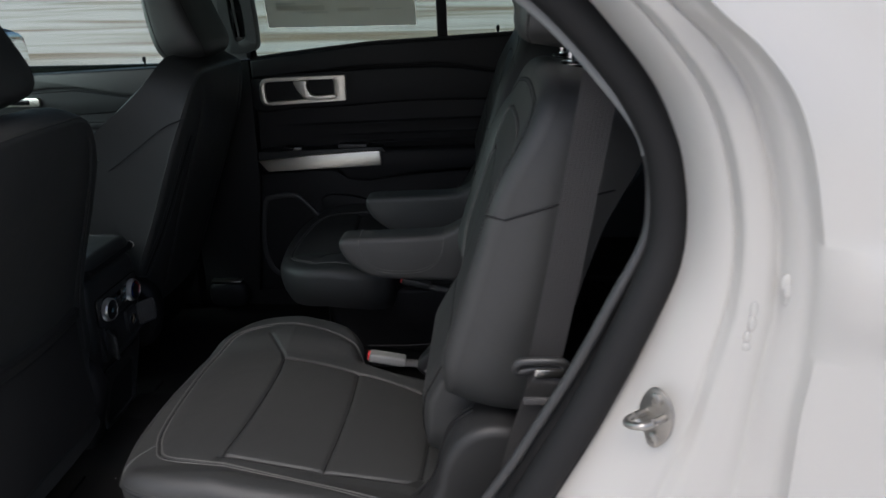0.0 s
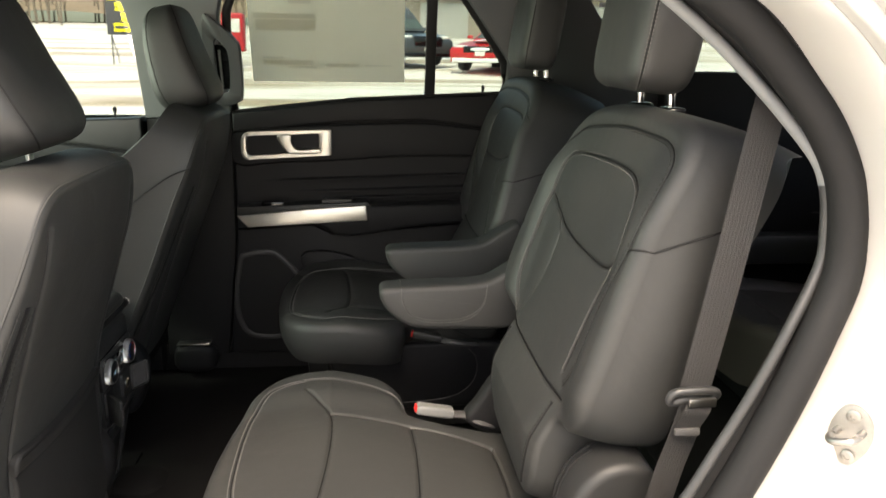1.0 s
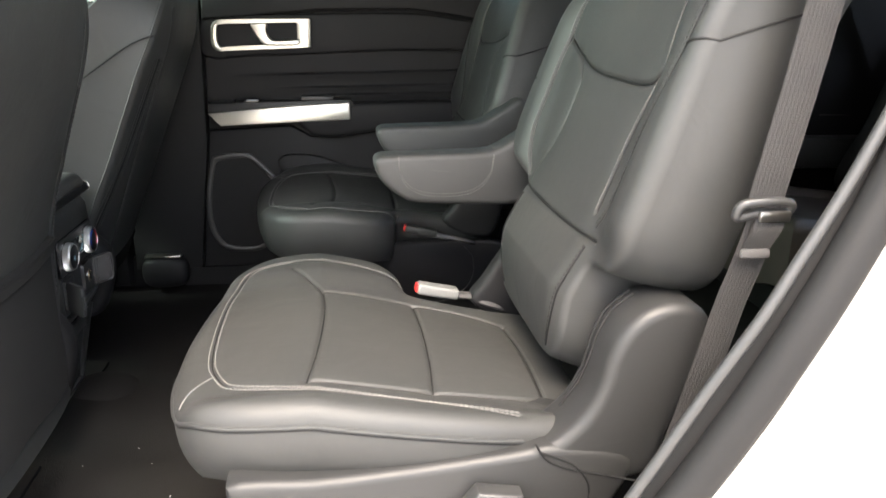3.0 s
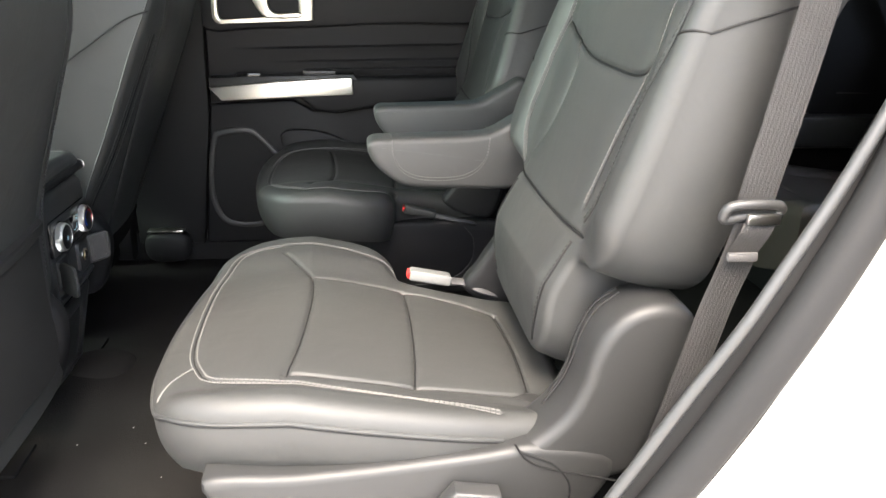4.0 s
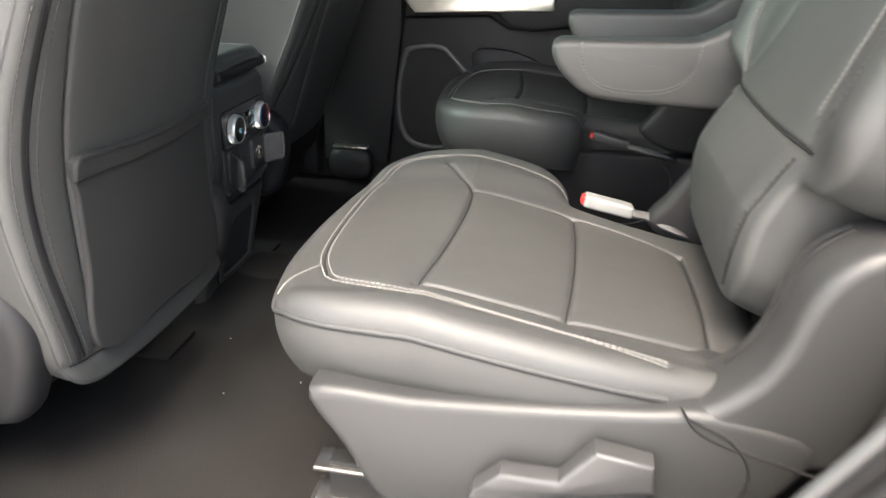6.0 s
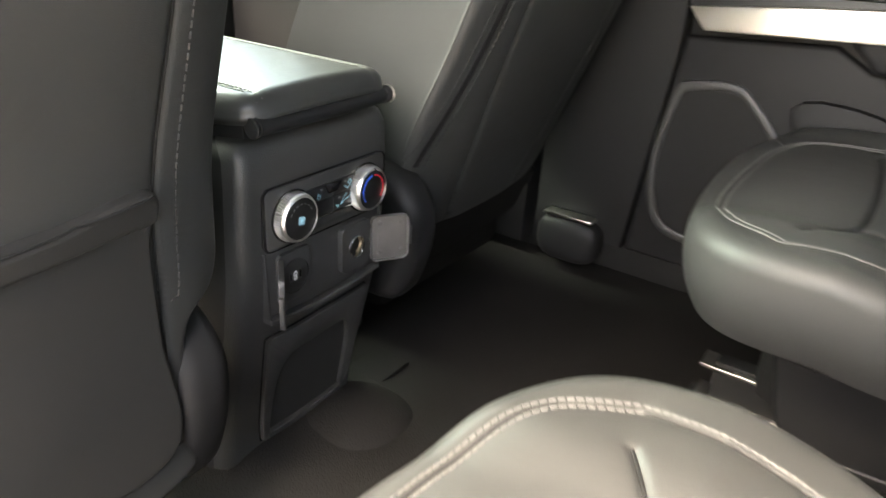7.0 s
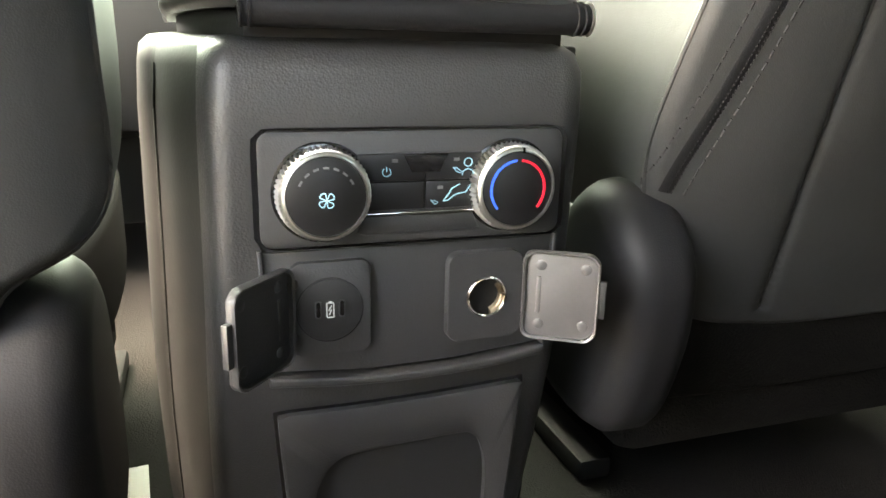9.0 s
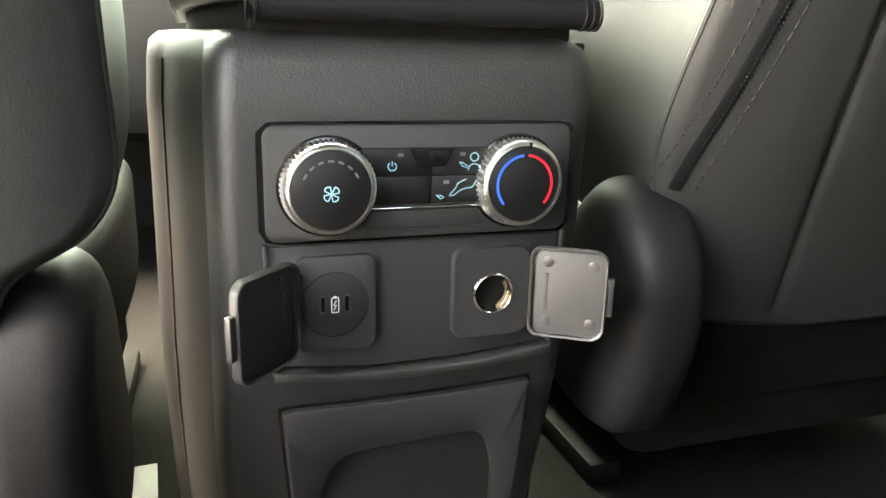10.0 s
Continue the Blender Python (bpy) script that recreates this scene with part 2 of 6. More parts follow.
class Pad:
    """An upholstered pad: an outline in its own plane (a, b), a rounded top h(a, b) with sewn seams, and walls down to its back."""

    def __init__(self, outline, top, seams, place, radius=0.03, depth=0.12, centre=None, tuck=0.0, n=300, rings=100, groove=0.004, bulge=0.0, soft=()):
        self.edge = resample(smooth_line(outline, 10, True), n, True)
        self.top, self.seams, self.place, self.radius = top, [smooth_line(s, 10) for s in seams], place, radius
        self.soft, self.depth, self.tuck, self.n, self.rings, self.groove, self.bulge = set(soft), depth, tuck, n, rings, groove, bulge
        self.centre = np.array(centre if centre is not None else self.edge.mean(axis=0))
        self.closed = np.vstack([self.edge, self.edge[:1]])

    def height(self, P):
        P = np.atleast_2d(np.asarray(P, float))
        r = self.radius(P[:, 0], P[:, 1]) if callable(self.radius) else np.full(len(P), self.radius)
        d = np.minimum(line_distance(P, self.closed, 0.045), r)
        h = self.top(P[:, 0], P[:, 1]) - (r - np.sqrt(np.maximum(0, r ** 2 - (r - d) ** 2)))
        for i, s in enumerate(self.seams):
            g = line_distance(P, s) if i not in self.soft else line_distance(P, s) * 1.6 + 0.002
            h = h - 0.8 * self.groove * np.exp(-(g / 0.0032) ** 2) - 0.95 * self.groove * np.exp(-g / 0.019)
        return h

    def on(self, line, lift=0.0):
        L = np.asarray(line, float)
        h = self.height(L) + lift
        return [self.place @ Vector((a, b, c)) for (a, b), c in zip(L, h)]

    def wall(self, near, t0, t1, lift=0.001, n=14):
        """A line down the pad's wall from the edge point nearest to near, over t0..t1 of its depth."""
        i = int(np.argmin(np.linalg.norm(self.edge - np.array(near), axis=1)))
        h = self.height(self.edge[i:i + 1])[0]
        d = self.depth(self.edge[i:i + 1, 0], self.edge[i:i + 1, 1])[0] if callable(self.depth) else self.depth
        w = self.centre - self.edge[i]
        w /= np.linalg.norm(w)
        out = []
        for t in np.linspace(t0, t1, n):
            p = self.edge[i] + w * (self.tuck * t * t - self.bulge * math.sin(math.pi * t) - lift)
            out.append(self.place @ Vector((p[0], p[1], h - d * t)))
        return out

    def build(self):
        spread = np.sin(np.maximum(np.arange(self.rings + 1), 0.02) / self.rings * math.pi / 2) ** 0.85
        flat = (self.centre + spread[:, None, None] * (self.edge - self.centre)).reshape(-1, 2)
        shape = [np.column_stack([flat, self.height(flat)])]
        hs = shape[0][-self.n:, 2]
        inward = self.centre - self.edge
        inward /= np.linalg.norm(inward, axis=1)[:, None]
        depth = self.depth(self.edge[:, 0], self.edge[:, 1]) if callable(self.depth) else np.full(self.n, self.depth)
        draw = inward * np.array([1.0, 0.0 if self.tuck < 0 else 1.0])
        for k in range(1, 9):
            t = k / 8
            P = self.edge + draw * self.tuck * t * t - inward * self.bulge * math.sin(math.pi * t)
            shape.append(np.column_stack([P, hs - depth * t]))
        m = np.array(self.place)
        co = np.vstack(shape) @ m[:3, :3].T + m[:3, 3]
        rows, n = len(co) // self.n, self.n
        i = (np.arange(rows - 1)[:, None] * n + np.arange(n)).ravel()
        j = (np.arange(rows - 1)[:, None] * n + (np.arange(n) + 1) % n).ravel()
        faces = np.column_stack([i, j, j + n, i + n]).tolist() + [list(range(n)), list(range(len(co) - 1, len(co) - n - 1, -1))]
        me = bpy.data.meshes.new("pad")
        me.from_pydata(co.tolist(), [], faces)
        bm = bmesh.new()
        bm.from_mesh(me)
        bpy.data.meshes.remove(me)
        bmesh.ops.recalc_face_normals(bm, faces=bm.faces[:])
        return bm


def stitches(lines, bm=None, step=0.0060, length=0.0040, thick=0.0008):
    """Short sewn stitches along 3D lines."""
    bm = bm or bmesh.new()
    for line in lines:
        L = np.array([tuple(p) for p in line])
        total = np.linalg.norm(np.diff(L, axis=0), axis=1).sum()
        Q = resample(L, max(3, int(total / step) + 1))
        for a, b in zip(Q[:-1], Q[1:]):
            a, b = Vector(a), Vector(b)
            d = (b - a).normalized()
            s = d.cross(Vector((0.3, 0.2, 1))).normalized() * thick
            u = s.cross(d).normalized() * thick
            e = a + d * length
            ring = [[bm.verts.new(p + q) for q in (s, u, -s, -u)] for p in (a, e)]
            for k in range(4):
                bm.faces.new((ring[0][k], ring[0][(k + 1) % 4], ring[1][(k + 1) % 4], ring[1][k]))
            bm.faces.new(ring[0][::-1])
            bm.faces.new(ring[1])
    return bm


def sewn(pad, line, r=0.0013, lift=0.0010):
    """A thin dark seam that follows a sewn groove."""
    return tube(pad.on(resample(smooth_line(line, 12), 60), lift), r, 6)


def smoothstep(a, b, x):
    t = np.clip((x - a) / (b - a), 0, 1)
    return t * t * (3 - 2 * t)


# ---- large structure: cabin shell and outdoors ----
FLOOR, GROUND = 0.03, -0.5


def structure(name, bm, mat, label, category, **k):
    return tagged(mesh_object(name, bm, mat, **k), label, category, kind="structure")


def ground_height(x, y):
    """A snowy lot that rises gently past the parked cars."""
    return GROUND + 0.0625 * np.clip(y - 2.0, 0, 68) + 0 * x


bm = bmesh.new()
xs = np.concatenate([np.linspace(-900, -70, 12), np.linspace(-60, 60, 61), np.linspace(70, 900, 12)])
ys = np.concatenate([np.linspace(-900, -50, 12), np.linspace(-40, 80, 81), np.linspace(90, 900, 12)])
rows = []
for y in ys:
    rows.append([(x, y, float(ground_height(x, y)) + (0.05 * noise.noise((x * 0.35, y * 0.35, 0)) + 0.02 * noise.noise((x * 1.3, y * 1.3, 3)) if abs(x) < 61 and abs(y) < 81 else 0)) for x in xs])
grid_faces(bm, rows)
bmesh.ops.recalc_face_normals(bm, faces=bm.faces[:])
structure("ground", bm, SNOW, "tyre-marked snow-covered parking lot", "snow ground")

# cabin floor with transmission hump
rows = []
for x in np.linspace(-1.5, 1.28, 40):
    row = []
    for y in np.linspace(-0.86, 0.80, 60):
        hump = 0.035 * math.exp(-(y / 0.14) ** 4) * (1 - float(smoothstep(-0.05, 0.25, np.array(x))))
        row.append((x, y, FLOOR + hump + 0.003 * noise.noise((x * 9, y * 9, 0))))
    rows.append(row)
bm = bmesh.new()
V = grid_faces(bm, rows)
bmesh.ops.recalc_face_normals(bm, faces=bm.faces[:])
structure("floor", bm, CARPET, "charcoal loop carpet floor of the car cabin", "floor")
structure("floor_rear", box(1.28, 2.55, -0.80, 0.80, -0.02, 0.12, 0.01), CARPET, "charcoal carpet step under the rear bench", "floor")
structure("underbody", box(-1.6, 2.6, -0.90, 0.86, -0.12, -0.03), RUBBER, "black underside of the car", "underbody")

# roof
rows = []
for x in np.linspace(-0.75, 2.4, 20):
    rows.append([(x, y, 1.385 - 0.10 * abs(y / 0.66) ** 3 - 0.02 * (x - 0.6) ** 2) for y in np.linspace(-0.66, 0.66, 24)])
bm = bmesh.new()
grid_faces(bm, rows)
bmesh.ops.solidify(bm, geom=bm.faces[:], thickness=-0.05)
structure("ceiling", bm, HEADLINER, "pale grey fabric headliner", "headliner")


def wall_plate(name, poly, lo, hi, mat, label, category, bevel=0.006, lean=0.0, z0=0.9):
    """A plate across y whose upper part leans inwards."""
    bm = prism(poly, "y", lo, hi, bevel)
    for v in bm.verts:
        if v.co.z > z0:
            v.co.y -= lean * (v.co.z - z0) * (1 if lo > 0 else -1)
    return structure(name, bm, mat, label, category)


LEAN = 0.28


def leant(bm):
    """Leans what stands above the waistline with the side glass."""
    for v in bm.verts:
        if v.co.z > 0.9:
            v.co.y -= LEAN * (v.co.z - 0.9)
    return bm


wall_plate("pillar_middle", [(-0.095, 0.885), (0.16, 0.905), (0.15, 1.10), (0.152, 1.19), (0.165, 1.245), (0.195, 1.285), (0.27, 1.31), (0.27, 1.36), (-0.34, 1.36), (-0.34, 1.325), (-0.22, 1.305), (-0.15, 1.27), (-0.11, 1.21), (-0.098, 1.14)], 0.745, 0.80, PILLAR_MID, "grey moulded pillar trim between the side doors", "pillar trim", lean=LEAN)
wall_plate("pillar_foot", [(-0.095, 0.882), (-0.085, 0.10), (0.11, 0.10), (0.155, 0.50), (0.16, 0.902)], 0.747, 0.80, RUBBER, "black lower pillar trim between the side doors", "pillar trim")
wall_plate("pillar_rear", [(1.02, 0.30), (1.02, 1.07), (0.85, 1.29), (0.85, 1.40), (1.21, 1.40), (1.225, 1.33), (1.245, 1.27), (1.285, 1.215), (1.36, 1.13), (1.44, 1.06), (1.52, 1.02), (1.52, 0.30)], 0.745, 0.80, PILLAR, "dark grey trim of the rear roof pillar", "pillar trim", lean=LEAN)
wall_plate("wall_rear_side", [(1.52, 0.10), (1.52, 1.04), (1.90, 1.047), (1.914, 1.054), (1.920, 1.108), (1.808, 1.296), (1.76, 1.40), (2.6, 1.40), (2.6, 0.1)], 0.70, 0.80, VINYL, "dark grey moulded quarter trim beside the rear bench", "side trim", lean=LEAN)
wall_plate("roof_rail", [(-0.95, 1.28), (-0.95, 1.42), (2.3, 1.42), (2.3, 1.33), (1.3, 1.32), (0.85, 1.29), (0.2, 1.295), (-0.2, 1.30)], 0.742, 0.80, HEADLINER, "pale grey roof rail trim above the side windows", "roof trim", lean=LEAN)
structure("trim_quarter_sill", leant(box(1.50, 1.905, 0.705, 0.745, 0.988, 1.046, 0.006)), PILLAR_MID, "pale grey sill trim under the quarter window", "window trim")
structure("trim_quarter_slot", leant(box(1.60, 1.89, 0.700, 0.706, 1.022, 1.034, 0.002)), RUBBER, "dark slot in the quarter window sill", "window trim")
structure("sill_far", box(-1.5, 2.55, 0.79, 0.86, -0.05, 0.125, 0.01), RUBBER, "black plastic sill under the far doors", "door sill")
structure("wall_far", box(-1.5, 2.55, 0.835, 0.87, 0.0, 0.885), RUBBER, "inner skin of the far side of the car", "car body")
structure("wall_rear", box(2.5, 2.56, -0.8, 0.8, 0.1, 1.0), SATIN, "dark tailgate trim", "tailgate")
structure("dashboard", box(-1.55, -1.0, -0.78, 0.78, 0.3, 0.80, 0.06), PLASTIC, "black soft dashboard", "dashboard")
structure("bulkhead", box(-1.62, -1.55, -0.86, 0.86, -0.05, 0.86), PLASTIC, "black front bulkhead", "bulkhead")
structure("door_near_front", box(-1.5, -0.18, -0.92, -0.78, 0.0, 0.92, 0.03), PLASTIC, "black front door trim", "car door")
structure("pillar_near", box(-0.20, -0.10, -0.88, -0.78, 0.0, 1.36, 0.02), SATIN, "dark pillar trim beside the front seat", "pillar trim")
structure("door_far_front", prism([(-1.0, 0.05), (-1.0, 0.86), (-0.105, 0.875), (-0.105, 0.05)], "y", 0.735, 0.86, 0.012), VINYL, "dark grey front door trim", "car door")


# ---- seats of the second row ----
def mirrored(bm, m):
    bm.transform(m)
    if m.determinant() < 0:
        bmesh.ops.reverse_faces(bm, faces=bm.faces[:])
    return bm


def lump(centre, half, power=4.0, power2=None, n=48, bm=None, turn=None):
    """A rounded block (superellipsoid)."""
    bm = bm or bmesh.new()
    p2 = power2 or power
    f = lambda v, p: math.copysign(abs(v) ** (2 / p), v)
    rows = []
    for i in range(n // 2 + 1):
        a = -math.pi / 2 + math.pi * i / (n // 2)
        row = []
        for k in range(n):
            b = 2 * math.pi * k / n
            v = Vector((half[0] * f(math.cos(a), p2) * f(math.cos(b), power), half[1] * f(math.cos(a), p2) * f(math.sin(b), power), half[2] * f(math.sin(a), p2)))
            row.append((turn @ v if turn else v) + Vector(centre))
        rows.append(row)
    grid_faces(bm, rows, closed=True)
    bmesh.ops.remove_doubles(bm, verts=bm.verts[:], dist=1e-5)
    bmesh.ops.recalc_face_normals(bm, faces=bm.faces[:])
    return bm


def lump_line(centre, half, power, power2, turn, b, a0=-1.35, a1=1.35, lift=1.004, n=24):
    """A seam line over a rounded block, from its foot to its crown."""
    f = lambda v, p: math.copysign(abs(v) ** (2 / p), v)
    out = []
    for i in range(n + 1):
        a = a0 + (a1 - a0) * i / n
        v = Vector((half[0] * f(math.cos(a), power2) * f(math.cos(b), power), half[1] * f(math.cos(a), power2) * f(math.sin(b), power), half[2] * f(math.sin(a), power2))) * lift
        out.append((turn @ v) + Vector(centre))
    return out


def frame_matrix(origin, a, b, h):
    m = Matrix((a, b, h)).transposed().to_4x4()
    m.translation = origin
    return m


def captain_seat(name, label, m, fine=1.0):
    """A second-row captain's chair, built on the driver's side and laid down by m."""
    seat = thing(name, label, "car seat", "second-row captain's chairs")
    add = lambda pname, bm, mat, lab="", parent=None, **k: part(pname, mirrored(bm, m), mat, parent or seat, lab, **k)
    n, rings = int(500 * fine), int(185 * fine)

    # cushion
    def top(x, y):
        z = 0.397 - 0.17 * np.maximum(0, x - 0.5) - 0.5 * np.maximum(0, 0.5 - x) ** 2
        return z + 0.012 * smoothstep(-0.645, -0.69, y) + 0.012 * smoothstep(-0.27, -0.2, y) * smoothstep(0.7, 0.6, x) + 0.004
    horseshoe = [(0.441, -0.155), (0.38, -0.195), (0.352, -0.28), (0.346, -0.40), (0.352, -0.53), (0.37, -0.595), (0.40, -0.63), (0.50, -0.648), (0.64, -0.667), (0.76, -0.69)]
    inner = [(0.441, -0.155), (0.556, -0.165), (0.637, -0.205), (0.659, -0.25)]
    c1 = [(0.452, -0.20), (0.478, -0.24), (0.502, -0.284), (0.508, -0.36), (0.505, -0.45), (0.497, -0.55), (0.486, -0.622)]
    c2 = [(0.66, -0.302), (0.664, -0.40), (0.662, -0.52), (0.655, -0.626)]
    c3 = [(0.502, -0.284), (0.58, -0.291), (0.66, -0.302), (0.74, -0.322), (0.813, -0.353)]
    c4 = [(0.813, -0.353), (0.820, -0.48), (0.814, -0.62)]
    c5 = [(0.486, -0.622), (0.56, -0.626), (0.655, -0.626), (0.74, -0.624), (0.814, -0.62)]
    outline = [(0.300, -0.50), (0.303, -0.40), (0.32, -0.27), (0.35, -0.17), (0.41, -0.112), (0.51, -0.098), (0.60, -0.115), (0.646, -0.165), (0.660, -0.235), (0.72, -0.262), (0.80, -0.275), (0.88, -0.29), (0.89, -0.44), (0.88, -0.60), (0.84, -0.69), (0.74, -0.718), (0.60, -0.727), (0.46, -0.722), (0.38, -0.703), (0.33, -0.66), (0.306, -0.58)]
    pad = Pad(outline, top, [horseshoe, inner, c1, c2, c3, c4, c5], Matrix(), 0.027, lambda x, y: 0.089 + 0 * x, (0.58, -0.43), 0.026, n, rings, bulge=0.002, soft=(0, 1))
    cushion = add("cushion", pad.build(), LEATHER)
    for line in (horseshoe, inner, c1, c2, c3, c4, c5):
        add("seam", sewn(pad, line), RUBBER, "", cushion)
    corner = [(0.362, -0.588), (0.345, -0.615), (0.328, -0.645)]
    add("corner_seam", tube(pad.on(smooth_line(corner, 8), 0.0008), 0.0010, 6), THREAD, "", cushion)
    off = lambda line, d: (lambda L: L + d * np.stack([-np.gradient(L, axis=0)[:, 1], np.gradient(L, axis=0)[:, 0]], axis=1) / np.linalg.norm(np.gradient(L, axis=0), axis=1)[:, None])(smooth_line(line, 12))
    add("stitching", stitches([pad.on(off(horseshoe, 0.0046), 0.0006), pad.on(off(horseshoe, -0.0046), 0.0006), pad.on(off(inner, 0.0045), 0.0006)], step=0.0066, length=0.0050, thick=0.0012), THREAD, "pale contrast stitching", cushion)
    rim = [pad.place @ Vector((a, b, c + 0.001)) for (a, b), c in zip(pad.edge, pad.height(pad.edge))]
    keep = [p for p in rim if p.x < 0.76 and p.y < -0.52]
    keep.sort(key=lambda p: math.atan2(p.y + 0.43, p.x - 0.58) % (2 * math.pi))
    add("piping", tube(keep, 0.0030, 8), LEATHER, "", cushion)
    add("seam", tube([p + Vector((0, 0, -0.0045)) for p in keep], 0.0014, 6), RUBBER, "", cushion)

    # backrest
    U, N = Vector((0.2785, 0, 0.9604)), Vector((-0.9604, 0, 0.2785))
    bplace = frame_matrix((0.872, 0, 0.575), (0, 1, 0), U, N)

    def btop(y, q):
        side = np.abs(y + 0.44)
        wing = 0.018 * smoothstep(0.17, 0.25, side) * smoothstep(-0.02, 0.05, q) * smoothstep(0.42, 0.28, q)
        return wing + 0.024 * np.exp(-((q + 0.10) / 0.085) ** 2) * smoothstep(0.215, 0.135, side) + 0.006 - 0.35 * np.maximum(0, q - 0.3) ** 2 - 0.2 * np.maximum(0, -0.08 - q)
    s1 = [(-0.254, 0.017), (-0.226, 0.085), (-0.230, 0.17), (-0.239, 0.26), (-0.255, 0.33), (-0.309, 0.352), (-0.44, 0.359), (-0.55, 0.357), (-0.60, 0.345), (-0.628, 0.314), (-0.632, 0.238), (-0.606, 0.14), (-0.588, 0.034)]
    s2 = [(-0.20, 0.345), (-0.272, 0.392), (-0.35, 0.408), (-0.47, 0.418), (-0.60, 0.416), (-0.655, 0.411), (-0.69, 0.395), (-0.704, 0.365), (-0.704, 0.273), (-0.670, 0.171), (-0.626, 0.058), (-0.604, 0.016)]
    lat = [(-0.242, 0.26), (-0.313, 0.235), (-0.40, 0.216), (-0.512, 0.210), (-0.599, 0.212), (-0.632, 0.238)]
    lumb = [(-0.254, 0.002), (-0.35, -0.002), (-0.44, -0.004), (-0.53, -0.003), (-0.62, 0.0)]
    ins = [(-0.313, 0.235), (-0.352, 0.19), (-0.335, 0.105), (-0.275, 0.023)]
    boutline = [(-0.31, -0.19), (-0.44, -0.195), (-0.57, -0.19), (-0.612, -0.15), (-0.622, -0.08), (-0.632, -0.03), (-0.68, -0.020), (-0.718, 0.025), (-0.730, 0.12), (-0.732, 0.27), (-0.730, 0.36), (-0.714, 0.420), (-0.675, 0.446), (-0.60, 0.455), (-0.44, 0.458), (-0.30, 0.442), (-0.225, 0.40), (-0.19, 0.33), (-0.160, 0.24), (-0.137, 0.15), (-0.130, 0.08), (-0.165, 0.03), (-0.245, 0.0), (-0.252, -0.08), (-0.27, -0.16)]
    bpad = Pad(boutline, btop, [s1, s2, lat, lumb, ins], bplace, lambda y, q: 0.009 + 0.017 * smoothstep(-0.03, 0.04, q), lambda y, q: 0.120 + 0.065 * smoothstep(0, 0.4, q) * smoothstep(0.27, 0.18, np.abs(y + 0.44)), (-0.44, 0.10), 0.006, int(n * 1.15), rings, bulge=0.006, soft=(1, 4))
    back = add("backrest", bpad.build(), LEATHER)
    for line in (s1, s2, lat, lumb):
        add("seam", sewn(bpad, line, 0.0014, 0.0019), RUBBER, "", back)

    hem = [(-0.606, -0.012), (-0.603, -0.07), (-0.593, -0.13), (-0.574, -0.172)]
    for q in (1, -1):
        edge = [(-0.44 + q * (a + 0.44), b) for a, b in hem]
        add("edge_seam", sewn(bpad, edge, 0.0015, 0.0008), RUBBER, "", back)
        add("stitching", stitches([bpad.on(off(edge, 0.005 * q), 0.0005)], step=0.0075, length=0.0042), DARK_THREAD, "dark tonal stitching", back)

    def rising_seam(edge_at, front, rise):
        """A seam across the side of the backrest that climbs towards its back."""
        spine = bpad.wall(edge_at, 0.0, 0.98, 0.0012, 24)
        up = bplace.to_3x3() @ Vector((0, 1, 0))
        return bpad.on(smooth_line([front, edge_at], 6), 0.0010) + [p + up * rise * k / 23 for k, p in enumerate(spine)]
    for edge_at, front in (((-0.732, 0.272), (-0.704, 0.262)), ((-0.147, 0.19), (-0.175, 0.18))):
        add("side_seam", tube(rising_seam(edge_at, front, 0.075), 0.0015, 6), RUBBER, "", back)
    add("stitching", stitches([bpad.on(off(s1, 0.0045), 0.0006), bpad.on(off(s1[:7], -0.0045), 0.0006)], thick=0.0009), THREAD, "pale contrast stitching", back)
    add("stitching", stitches([bpad.on(off(s2, 0.0050), 0.0005)], step=0.0075, length=0.0042), DARK_THREAD, "dark tonal stitching", back)
    # headrest on two chrome posts
    tilt = Euler((0, radians(9), 0)).to_matrix()
    hc, hh = (1.030, -0.44, 1.136), (0.053, 0.120, 0.108)
    HP, HQ = 5.0, 5.2
    head = add("headrest", lump(hc, hh, HP, HQ, 72, turn=tilt), LEATHER)
    for b in (math.pi - 1.12, math.pi + 1.12):
        add("seam", tube(lump_line(hc, hh, HP, HQ, tilt, b, lift=0.999), 0.0016, 6), RUBBER, "", head)
        add("stitching", stitches([lump_line(hc, hh, HP, HQ, tilt, b + d) for d in (-0.06, 0.06)]), THREAD, "pale contrast stitching", head)
    for y in (-0.375, -0.505):
        add("post", tube([(1.050, y, 0.955), (1.050, y, 1.0), (1.044, y, 1.06)], 0.0065, 12), CHROME, "chrome headrest post")
        add("guide", lump((1.050, y, 1.0035), (0.019, 0.024, 0.0055), 2.8, n=24), GLOSS)

    # armrest on the aisle side
    ap = smooth_line([(0.603, 0.590), (0.612, 0.606), (0.65, 0.609), (0.80, 0.614), (0.84, 0.622), (0.885, 0.648), (0.93, 0.668), (0.95, 0.60), (0.925, 0.535), (0.88, 0.512), (0.78, 0.512), (0.69, 0.516), (0.655, 0.527), (0.618, 0.558)], 4, True)
    arm = add("armrest", prism([tuple(p) for p in ap], "y", -0.150, -0.080, 0.012, 4), LEATHER)
    curve = smooth_line([(0.648, 0.606), (0.650, 0.58), (0.665, 0.55), (0.70, 0.533), (0.76, 0.531), (0.80, 0.542), (0.825, 0.57), (0.832, 0.612)], 8)
